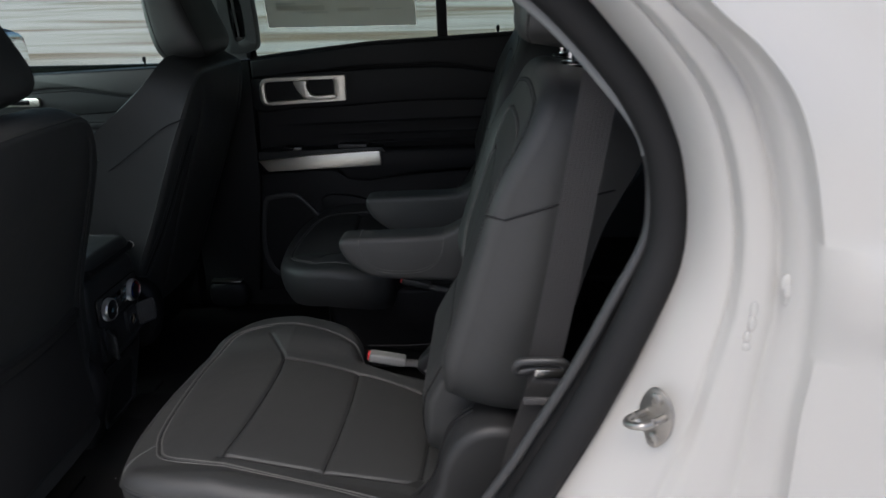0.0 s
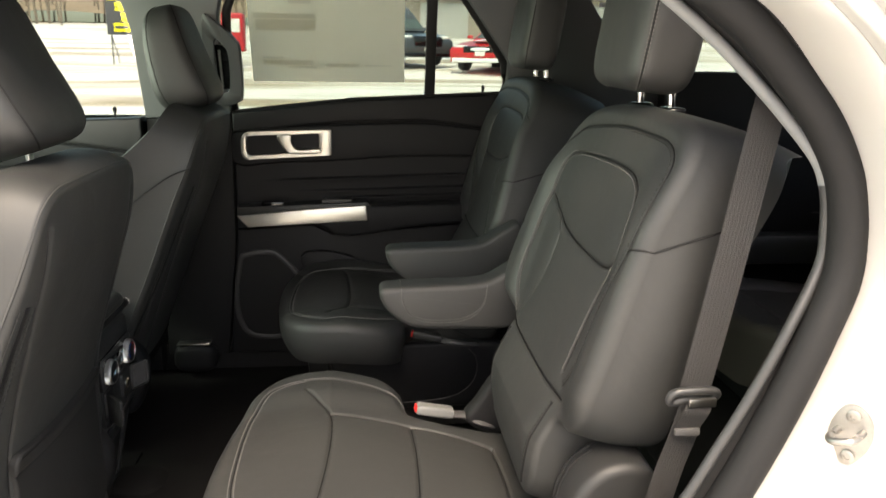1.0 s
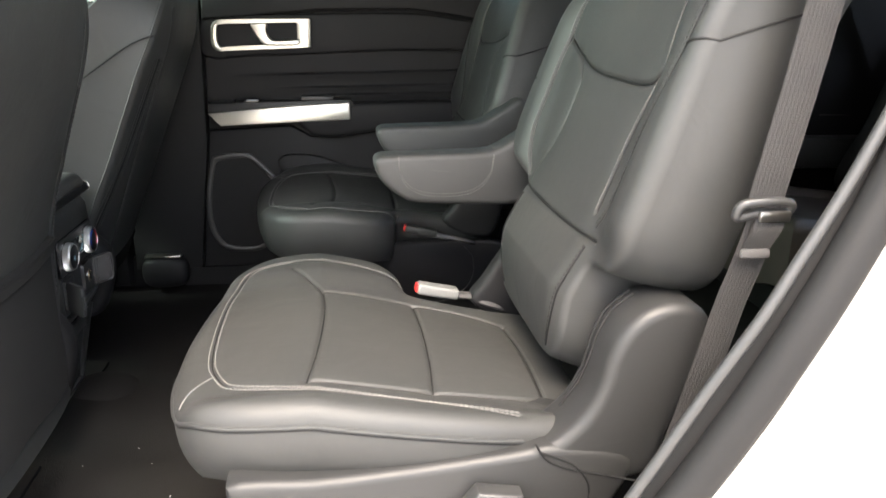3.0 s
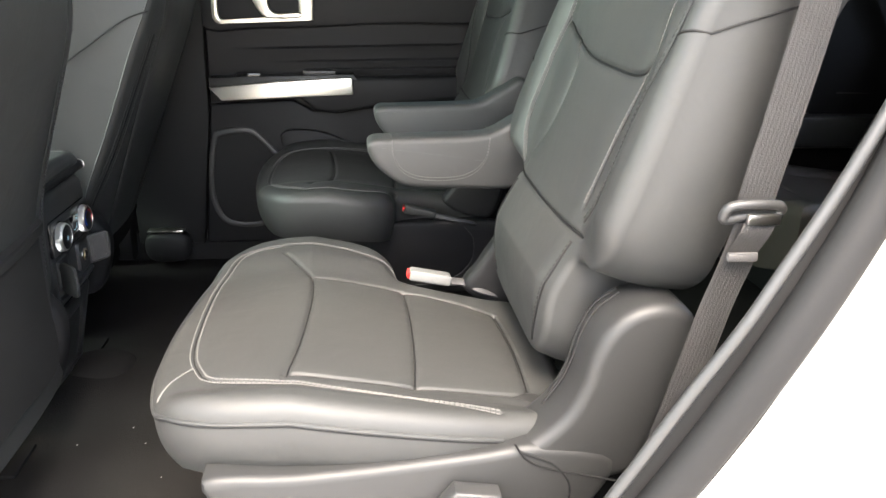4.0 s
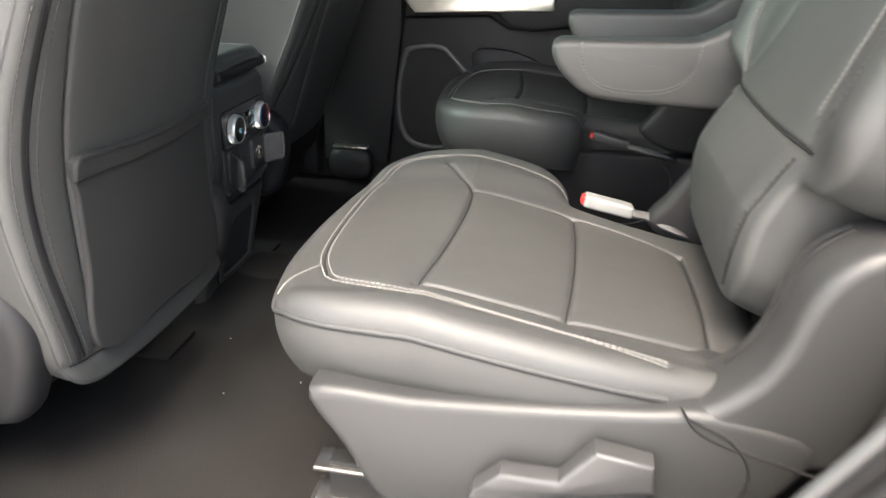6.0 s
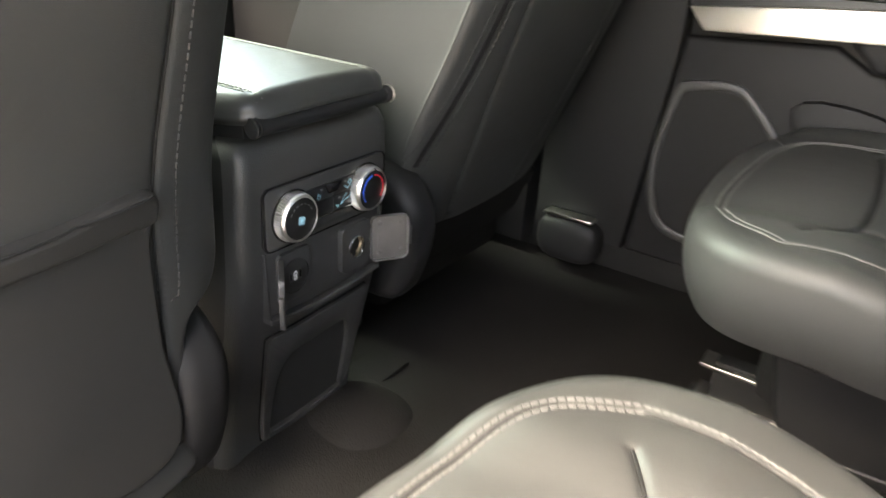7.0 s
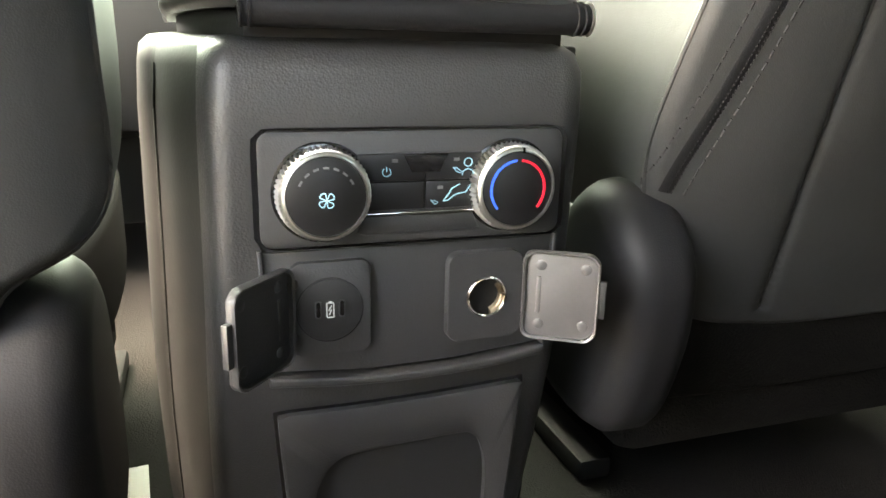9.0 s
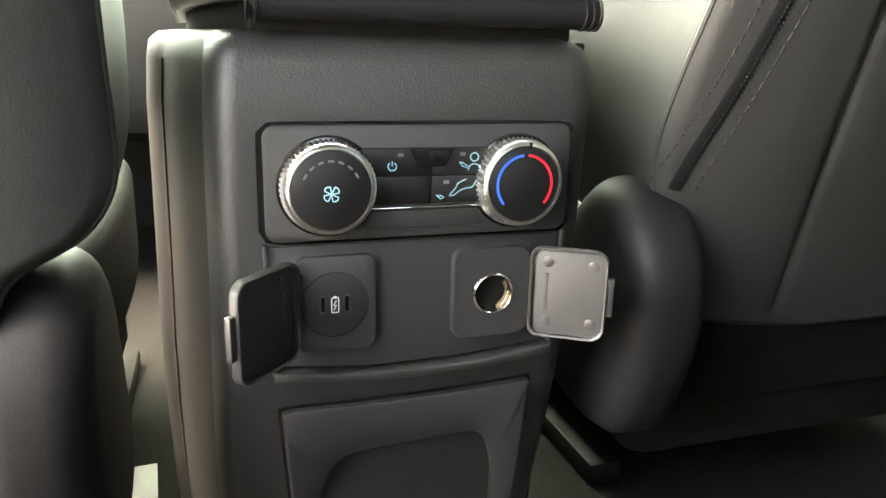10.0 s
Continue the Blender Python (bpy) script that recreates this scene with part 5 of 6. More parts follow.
for k in range(4):
    part("lettering_bar", leant(box(1.27 + 0.025 * k, 1.46 - 0.01 * k, 0.780, 0.7815, 1.262 - 0.028 * k, 1.276 - 0.028 * k)), WHITE_PRINT, window, "white lettering strip on the glass")
window = tagged(new("window_3"), "front door window", "car window", kind="structure")
part("pane", leant(prism([(-1.0, 0.86), (-0.8, 1.22), (-0.15, 1.31), (-0.08, 0.87)], "y", 0.790, 0.794)), PANE, window).visible_shadow = False
front = tagged(new("door_2"), "closed front passenger door trim", "car door", kind="structure")
part("upper_trim", prism([(-1.0, 0.79), (-1.0, 0.868), (-0.6, 0.868), (-0.105, 0.888), (-0.105, 0.785), (-0.177, 0.792), (-0.25, 0.801), (-0.328, 0.811), (-0.421, 0.826), (-0.509, 0.825), (-0.60, 0.815), (-0.8, 0.80)], "y", 0.722, 0.79, 0.006, 3), SATIN, front)
part("mid_trim", prism([(-1.0, 0.735), (-1.0, 0.785), (-0.6, 0.808), (-0.42, 0.818), (-0.25, 0.795), (-0.105, 0.778), (-0.105, 0.752), (-0.223, 0.748), (-0.43, 0.737)], "y", 0.728, 0.79, 0.006, 3), VINYL, front)
part("handle_bezel", prism(rounded(-0.74, -0.542, 0.768, 0.797, 0.01), "y", 0.716, 0.74, 0.003), ALU, front, "silver handle surround")
part("handle_cup", prism(rounded(-0.73, -0.575, 0.774, 0.791, 0.006), "y", 0.7145, 0.73, 0.002), GLOSS, front)
part("rib", prism([(-1.0, 0.70), (-0.105, 0.72), (-0.105, 0.70), (-1.0, 0.675)], "y", 0.722, 0.76, 0.005), VINYL, front)
part("armrest", prism([(-0.9, 0.56), (-0.9, 0.64), (-0.105, 0.66), (-0.105, 0.57)], "y", 0.68, 0.76, 0.015, 3), VINYL, front)
part("lock_pin", lathe([(0.0035, 0), (0.0035, 0.02), (0.006, 0.027), (0.0055, 0.036), (0, 0.039)], pose(-0.19, 0.765, 0.88), 12), RUBBER, front)


def thin_paper(name, base):
    """Paper that lets daylight through."""
    m = material(name, base, 0.8, vary=0.05, blotch=20)
    n, l = m.node_tree.nodes, m.node_tree.links
    b = n["Principled BSDF"]
    tr, mx = n.new("ShaderNodeBsdfTranslucent"), n.new("ShaderNodeMixShader")
    tr.inputs[0].default_value = (*base, 1)
    mx.inputs[0].default_value = 0.75
    l.new(b.outputs[0], mx.inputs[1])
    l.new(tr.outputs[0], mx.inputs[2])
    l.new(mx.outputs[0], n["Material Output"].inputs[0])
    return m


PAPER = thin_paper("sticker_paper_back", (0.84, 0.81, 0.72))
PAPER_DARK = thin_paper("faded_print", (0.76, 0.735, 0.66))
sticker = thing("window_sticker", "paper price sheet taped to the rear door glass, seen from behind", "paper sheet")
part("sheet", leant(box(0.235, 0.700, 0.784, 0.7855, 1.000, 1.285)), PAPER, sticker)
for x0, x1, z0, z1 in ((0.25, 0.43, 1.185, 1.198), (0.255, 0.43, 1.150, 1.180), (0.27, 0.42, 1.050, 1.064), (0.27, 0.33, 1.068, 1.074), (0.345, 0.43, 1.040, 1.046), (0.44, 0.66, 1.245, 1.275), (0.30, 0.43, 1.262, 1.275), (0.46, 0.56, 1.045, 1.055), (0.355, 0.42, 1.226, 1.246), (0.58, 0.66, 1.048, 1.052)):
    part("print_block", leant(box(x0, x1, 0.7822, 0.7834, z0, z1)), PAPER_DARK, sticker)

# front pillar belt loop, floor cover
loop = thing("belt_guide", "dark grey looped belt guide on the pillar trim", "belt guide")
part("loop", leant(plate_ring([tuple(p) for p in smooth_line([(0.10, 0.95), (0.11, 1.17), (0.135, 1.18), (0.195, 1.125), (0.208, 1.09), (0.205, 0.97), (0.19, 0.935), (0.13, 0.925)], 4, True)], [tuple(p) for p in smooth_line([(0.135, 0.975), (0.138, 1.115), (0.165, 1.10), (0.176, 1.07), (0.172, 0.985), (0.155, 0.965)], 4, True)], 0.77, 0.728, 72, "y")), PILLAR, loop)
part("slot", leant(box(0.137, 0.174, 0.7385, 0.744, 0.975, 1.105)), GLOSS, loop)
part("webbing", leant(box(0.146, 0.152, 0.733, 0.738, 0.975, 1.09)), BELT, loop)
anchor = thing("seat_belt_anchor", "silver-topped black belt anchor cover at the pillar foot", "belt anchor")
part("cover", lump((0.005, 0.735, 0.098), (0.070, 0.032, 0.050), 3, n=24), VINYL, anchor)
part("plate", box(-0.05, 0.055, 0.712, 0.745, 0.146, 0.153, 0.002), STEEL, anchor)

# outside mirror beyond the front window
MIRROR = material("mirror_glass", (0.85, 0.87, 0.88), 0.02, metal=1.0, vary=0.0)
mirror = thing("side_mirror", "outside mirror in a black shell on the far front door", "side mirror")
part("shell", lump((-0.90, 1.06, 0.912), (0.075, 0.125, 0.090), 3.2, n=32), GLOSS, mirror)
part("glass", lump((-0.835, 1.06, 0.912), (0.012, 0.110, 0.076), 3.2, n=32), MIRROR, mirror)
part("arm", box(-0.93, -0.88, 0.86, 0.99, 0.85, 0.89, 0.01), GLOSS, mirror)

# ---- near body side ----
K = smooth_line([(0.78, -0.83, 1.235), (0.88, -0.845, 1.19), (0.95, -0.855, 1.157), (1.0, -0.86, 1.125), (1.044, -0.86, 1.08), (1.09, -0.86, 1.022), (1.115, -0.86, 0.967), (1.126, -0.862, 0.925), (1.131, -0.865, 0.88), (1.127, -0.87, 0.83), (1.109, -0.876, 0.772), (1.081, -0.885, 0.699), (1.046, -0.895, 0.626), (1.006, -0.90, 0.549), (0.965, -0.90, 0.465), (0.90, -0.90, 0.36), (0.855, -0.90, 0.309), (0.76, -0.90, 0.20), (0.66, -0.90, 0.11), (0.50, -0.90, 0.06), (0.20, -0.90, 0.05), (-0.15, -0.90, 0.05)], 8)
S = smooth_line([(0.74, -0.76, 1.235), (0.82, -0.78, 1.195), (0.882, -0.80, 1.161), (0.937, -0.803, 1.123), (0.994, -0.805, 1.077), (1.050, -0.82, 1.018), (1.087, -0.835, 0.970), (1.099, -0.84, 0.935), (1.103, -0.843, 0.895), (1.098, -0.85, 0.85), (1.062, -0.865, 0.78), (1.024, -0.87, 0.70), (0.986, -0.875, 0.632), (0.950, -0.88, 0.57), (0.902, -0.88, 0.491), (0.85, -0.88, 0.40), (0.80, -0.88, 0.32), (0.71, -0.88, 0.21), (0.62, -0.88, 0.13), (0.48, -0.88, 0.085), (0.20, -0.88, 0.075), (-0.15, -0.88, 0.075)], 8)
O = smooth_line([(0.86, -0.90, 1.30), (0.95, -0.93, 1.25), (1.03, -0.95, 1.175), (1.095, -0.97, 1.101), (1.138, -0.97, 1.065), (1.170, -0.97, 1.027), (1.190, -0.97, 0.984), (1.206, -0.97, 0.928), (1.217, -0.97, 0.874), (1.222, -0.97, 0.793), (1.218, -0.97, 0.713), (1.218, -0.97, 0.62), (1.210, -0.97, 0.53), (1.18, -0.97, 0.43), (1.14, -0.97, 0.33), (1.09, -0.97, 0.26), (1.04, -0.97, 0.20), (0.93, -0.97, 0.09), (0.80, -0.97, 0.0), (0.60, -0.97, -0.06), (0.20, -0.97, -0.08), (-0.15, -0.97, -0.08)], 8)
bm = bmesh.new()
profile = ((0, 0.0), (0.05, 0.22), (0.12, 0.46), (0.26, 0.61), (0.34, 0.655), (0.372, 0.665), (0.39, 0.655), (0.41, 0.675), (0.435, 0.745), (0.46, 0.785), (0.50, 0.80), (0.66, 0.82), (0.76, 0.825), (0.785, 0.805), (0.81, 0.81), (0.84, 0.86), (0.87, 0.90), (0.93, 0.955), (0.98, 0.995), (1.0, 1.0))
rows = []
for w, v in profile:
    rows.append([(k[0] + (o[0] - k[0]) * w, k[1] + (o[1] - k[1]) * v, k[2] + (o[2] - k[2]) * w) for k, o in zip(K, O)])
rows.append([(o[0] + 0.006, o[1] - 0.008, o[2]) for o in O])
rows.append([(o[0] + 0.010, o[1] - 0.018, o[2]) for o in O])
crease = lambda z: 0.014 * float(smoothstep(0.775, 0.835, z)) * float(smoothstep(0.905, 0.855, z)) - 0.30 * max(0, z - 0.88) ** 1.3
for far in (0.04, 0.10, 0.25, 0.6, 1.1):
    rows.append([(o[0] + 0.010 + far, -0.99 - crease(o[2]) - 0.02 * min(1, far * 4), o[2]) for o in O])
grid_faces(bm, rows)
bmesh.ops.recalc_face_normals(bm, faces=bm.faces[:])
body = structure("body_side", bm, PAINT, "pearl white painted door jamb and rear quarter panel", "car body", angle=60)
dab_rng = random.Random(8)
for w, z, size in ((0.60, 0.815, 0.0045), (0.61, 0.800, 0.005), (0.60, 0.786, 0.0045), (0.615, 0.775, 0.0035), (0.87, 0.846, 0.006), (0.885, 0.838, 0.005), (0.875, 0.829, 0.0035)):
    i = int(np.argmin([abs(k[2] + (o[2] - k[2]) * w - z) for k, o in zip(K, O)]))
    v = float(np.interp(w, [p[0] for p in profile], [p[1] for p in profile]))
    at = (K[i][0] + (O[i][0] - K[i][0]) * w, K[i][1] + (O[i][1] - K[i][1]) * v, z)
    tagged(mesh_object("sealant_dab", lump(at, (size * dab_rng.uniform(0.8, 1.2), size * 0.45, size * dab_rng.uniform(1.2, 2.0)), 2.2, n=16), PAINT), "blob of white body sealant on the door jamb", "sealant", kind="structure")
seal = thing("door_seal", "black rubber door seal round the rear door opening", "door seal")
S_TO = lambda w, lift: [tuple(k * w + q * (1 - w) + np.array((0, -lift, 0))) for k, q in zip(K, S)]
for pname, w, lift, r in (("bulb", 0.60, 0.004, 0.0215),):
    part(pname, tube(S_TO(w, lift), r, 16), RUBBER, seal)
split = next(i for i, p in enumerate(S) if p[2] < 0.945)
part("pillar_strip", tube([tuple(p) for p in S[:split + 1]], 0.0075, 12), GREY_TRIM, seal, "light grey pillar trim edge")
part("lower_strip", tube([tuple(p) for p in S[split:]], 0.0068, 12), SATIN, seal, "dark trim edge")
# trim behind the seal: closes the cabin round the opening
bm = bmesh.new()
grid_faces(bm, [[tuple(p) for p in K], S_TO(0.5, -0.012), [tuple(q + np.array((0.0, 0.008, 0.0))) for q in S], [(q[0] + 0.10, q[1] + 0.05, q[2]) for q in S], [(q[0] + 0.24, -0.745, q[2] + 0.01) for q in S]])
bmesh.ops.recalc_face_normals(bm, faces=bm.faces[:])
structure("pillar_trim_near", bm, RUBBER, "black inner trim round the rear door opening", "pillar trim")
structure("quarter_trim_near", prism([(1.16, -0.03), (1.19, 0.5), (1.25, 0.98), (1.20, 1.36), (2.5, 1.36), (2.5, -0.03)], "y", -0.80, -0.74, 0.01), SATIN, "dark quarter trim beside the rear bench", "side trim")
structure("sill_near", prism([(-0.90, -0.03), (-0.90, 0.045), (-0.88, 0.062), (-0.80, 0.062), (-0.78, 0.03), (-0.78, -0.03)], "x", -0.15, 0.72, 0.004), PLASTIC, "black plastic sill scuff plate", "door sill")
structure("wheel_arch_trim", prism([tuple(p) for p in smooth_line([(0.70, 0.02), (0.705, 0.125), (0.75, 0.145), (0.93, 0.155), (1.10, 0.30), (1.16, 0.35), (1.16, 0.02)], 4, True)], "y", -0.86, -0.70, 0.012, 3), PLASTIC, "black moulded trim over the rear wheel arch", "side trim")

# striker bolted to the jamb
ZINC = material("dull_zinc_plating", (0.36, 0.345, 0.32), 0.42, metal=1.0, vary=0.2, blotch=60)
striker = thing("door_striker", "zinc-plated door striker loop bolted to the white jamb", "door striker")
m = frame_matrix((1.1045, -0.9370, 0.683), Vector((0.60, -0.80, 0)).normalized(), (0, 0, 1), Vector((-0.80, -0.60, 0)).normalized())
part("plate", mirrored(prism([tuple(p) for p in smooth_line([(-0.022, -0.014), (-0.020, 0.010), (-0.010, 0.031), (0.004, 0.036), (0.018, 0.026), (0.023, 0.008), (0.019, -0.014), (0.006, -0.033), (-0.006, -0.035), (-0.017, -0.027)], 4, True)], "z", 0, 0.004, 0.001), m), ZINC, striker)
part("loop", mirrored(tube(smooth_line([(0.013, 0.008, 0.003), (0.013, 0.008, 0.028), (0.009, 0.008, 0.037), (-0.006, 0.003, 0.037), (-0.012, 0.003, 0.028), (-0.012, 0.003, 0.003)], 5), 0.0042, 12), m), ZINC, striker)
for q in (0.024, -0.024):
    part("bolt", mirrored(lathe([(0.0075, 0.004), (0.0075, 0.007), (0.006, 0.008), (0.0035, 0.008), (0.003, 0.006), (0, 0.006)], Matrix.Translation((0.002, q, 0)), 20), m), ZINC, striker)

# seat belt
belt = thing("seat_belt", "grey woven seat belt hanging beside the near captain's chair", "seat belt")


def ribbon(line, width, thick=0.0014, axis=(1, 0, 0)):
    bm = bmesh.new()
    w = Vector(axis).normalized() * width / 2
    rows = [[Vector(p) + w * q + Vector((0, -0.00026 * abs(math.sin(q * math.pi * 4.5)), 0)) for q in np.linspace(-1, 1, 37)] for p in line]
    grid_faces(bm, rows)
    bmesh.ops.solidify(bm, geom=bm.faces[:], thickness=thick)
    return bm


part("webbing", ribbon(smooth_line([(1.085, -0.765, 1.15), (1.058, -0.778, 1.045), (1.040, -0.78, 0.93), (1.018, -0.78, 0.78), (0.998, -0.78, 0.66)], 8), 0.043), BELT, belt)
part("webbing", ribbon(smooth_line([(1.000, -0.7835, 0.655), (0.988, -0.782, 0.60), (0.975, -0.78, 0.55), (0.957, -0.78, 0.47), (0.938, -0.78, 0.39), (0.90, -0.78, 0.24)], 8), 0.040), BELT, belt)
part("webbing_fold", ribbon(smooth_line([(1.005, -0.788, 0.655), (0.998, -0.794, 0.640), (0.992, -0.790, 0.622), (0.988, -0.787, 0.612)], 6), 0.036, 0.003), BELT, belt)
ring = smooth_line([(0.962, -0.790, 0.659), (0.968, -0.793, 0.668), (0.995, -0.795, 0.671), (1.018, -0.793, 0.669), (1.024, -0.790, 0.662), (1.016, -0.788, 0.656), (0.992, -0.787, 0.657), (0.966, -0.788, 0.652)], 5, True)
part("belt_slide", tube(ring, 0.0056, 10, closed=True, up=(0, 1, 0)), SATIN, belt, "black plastic belt slide")
part("tongue", box(0.985, 1.022, -0.798, -0.792, 0.648, 0.660, 0.002), STEEL, belt, "steel belt tongue")
part("fold_stitching", box(0.972, 1.006, -0.794, -0.7875, 0.606, 0.616, 0.002), BELT, belt)

# ---- rear bench ----
# black leather with the cargo lamp's warm light put into its colour
WARM_LEATHER = material("lamp_warmed_leather", (0.060, 0.050, 0.043), 0.48, grain=0.3, scale=800)
for y0, lab in ((-0.31, "near half"), (0.31, "far half")):
    bench = thing("rear_bench_seat", "folding dark leather rear bench seat behind the captain's chairs", "car seat", "rear bench seats")
    pad = Pad([(1.60, y0 - 0.24), (1.57, y0), (1.60, y0 + 0.24), (1.65, y0 + 0.285), (2.05, y0 + 0.285), (2.12, y0 + 0.25), (2.12, y0 - 0.25), (2.05, y0 - 0.285), (1.65, y0 - 0.285)], lambda x, y: 0.40 - 0.12 * (x - 1.6) + 0.02 * smoothstep(0.16, 0.24, np.abs(y - y0)), [[(1.66, y0 - 0.18), (2.1, y0 - 0.2)], [(1.66, y0 + 0.18), (2.1, y0 + 0.2)], [(1.72, y0 - 0.18), (1.74, y0 + 0.18)]], Matrix(), 0.04, 0.14, (1.85, y0), 0, 160, 50)
    part("cushion", pad.build(), WARM_LEATHER, bench)
    place = frame_matrix((2.13, y0, 0.40), (0, 1, 0), Vector((0.3, 0, 0.95)).normalized(), Vector((-0.95, 0, 0.3)).normalized())
    pad = Pad([(-0.27, -0.05), (0.27, -0.05), (0.285, 0.2), (0.27, 0.42), (0.2, 0.47), (-0.2, 0.47), (-0.27, 0.42), (-0.285, 0.2)], lambda y, q: 0.02 * smoothstep(0.16, 0.24, np.abs(y)) + 0 * q, [[(-0.18, -0.03), (-0.19, 0.3)], [(0.18, -0.03), (0.19, 0.3)], [(-0.19, 0.3), (0.19, 0.3)]], place, 0.04, 0.1, (0, 0.2), 0, 160, 50)
    part("backrest", pad.build(), LEATHER, bench)
    part("base_pan", box(1.66, 2.12, y0 - 0.25, y0 + 0.25, 0.12, 0.28, 0.01), RUBBER, bench)
flap_red = thing("belt_buckle", "red-buttoned belt buckle lying on the rear bench cushion", "belt buckle")
part("body", box(1.66, 1.74, -0.56, -0.52, 0.405, 0.43, 0.006), PLASTIC, flap_red)
part("button", box(1.650, 1.662, -0.556, -0.524, 0.408, 0.428, 0.002), RED, flap_red, "red release button")
buckle = thing("belt_buckle", "black belt buckle with a red button between the rear bench seats", "belt buckle")
part("body", box(1.74, 1.80, -0.02, 0.015, 0.36, 0.44, 0.006), PLASTIC, buckle)
part("button", box(1.736, 1.80, -0.015, 0.010, 0.441, 0.447, 0.002), RED, buckle, "red release button")
louvre = thing("louvre_panel", "black slatted vent in the quarter trim", "vent")
part("backing", box(2.06, 2.34, 0.690, 0.699, 0.57, 0.76, 0.004), RUBBER, louvre)
for k in range(9):
    part("slat", box(2.08, 2.32, 0.680, 0.692, 0.582 + 0.019 * k, 0.590 + 0.019 * k, 0.002), SATIN, louvre)
lamp = thing("cargo_lamp", "small lit courtesy lamp in the rear quarter trim", "lamp")
GLOW = bpy.data.materials.new("lamp_glow")
GLOW.use_nodes = True
GLOW.node_tree.nodes["Principled BSDF"].inputs["Emission Color"].default_value = (1.0, 0.72, 0.42, 1)
GLOW.node_tree.nodes["Principled BSDF"].inputs["Emission Strength"].default_value = 70.0
part("lens", box(2.105, 2.165, 0.675, 0.69, 0.842, 0.880, 0.006), GLOW, lamp)
part("rim", box(2.09, 2.18, 0.687, 0.699, 0.826, 0.896, 0.006), SATIN, lamp)
structure("parcel_ledge", box(1.52, 2.5, 0.62, 0.70, 0.42, 0.52, 0.015), SATIN, "dark ledge of the quarter trim", "side trim")

# outer skins of the car
rows = []
for x in np.linspace(-0.80, 2.5, 24):
    rows.append([(x, y, 1.455 - 0.11 * abs(y / 0.70) ** 3 - 0.022 * (x - 0.6) ** 2) for y in np.linspace(-0.70, 0.70, 24)])
bm = bmesh.new()
grid_faces(bm, rows)
bmesh.ops.solidify(bm, geom=bm.faces[:], thickness=-0.012)
structure("roof", bm, PAINT, "pearl white painted car roof", "car roof")
structure("body_side_far", prism([(-1.62, -0.12), (-1.62, 0.78), (-1.0, 0.88), (2.56, 0.90), (2.58, 0.3), (2.50, -0.12)], "y", 0.875, 0.90, 0.01), PAINT, "pearl white far side of the car body", "car body")
structure("tailgate_skin", box(2.565, 2.60, -0.84, 0.86, -0.05, 1.02, 0.01), PAINT, "pearl white tailgate skin", "tailgate")
structure("bonnet", prism([(-2.7, 0.62), (-2.6, 0.74), (-1.63, 0.86), (-1.63, 0.2), (-2.7, 0.2)], "y", -0.84, 0.84, 0.04, 3), PAINT, "pearl white bonnet", "bonnet")


# ---- outdoors: parked cars, sign, trees ----
CAR_RED = material("red_car_paint", (0.55, 0.015, 0.02), 0.3, vary=0.06, coat=0.5)
CAR_DARK = material("dark_grey_car_paint", (0.05, 0.055, 0.06), 0.3, vary=0.1, coat=0.5)
CAR_WHITE = material("white_car_paint", (0.75, 0.76, 0.75), 0.3, vary=0.05, coat=0.5)
CAR_GLASS = material("dark_car_glass", (0.18, 0.24, 0.23), 0.1, vary=0.2)
TYRE = material("tyre_rubber", (0.03, 0.03, 0.03), 0.8)
SNOW_CAP = material("fresh_snow", (0.85, 0.86, 0.87), 0.9, vary=0.04, blotch=8)


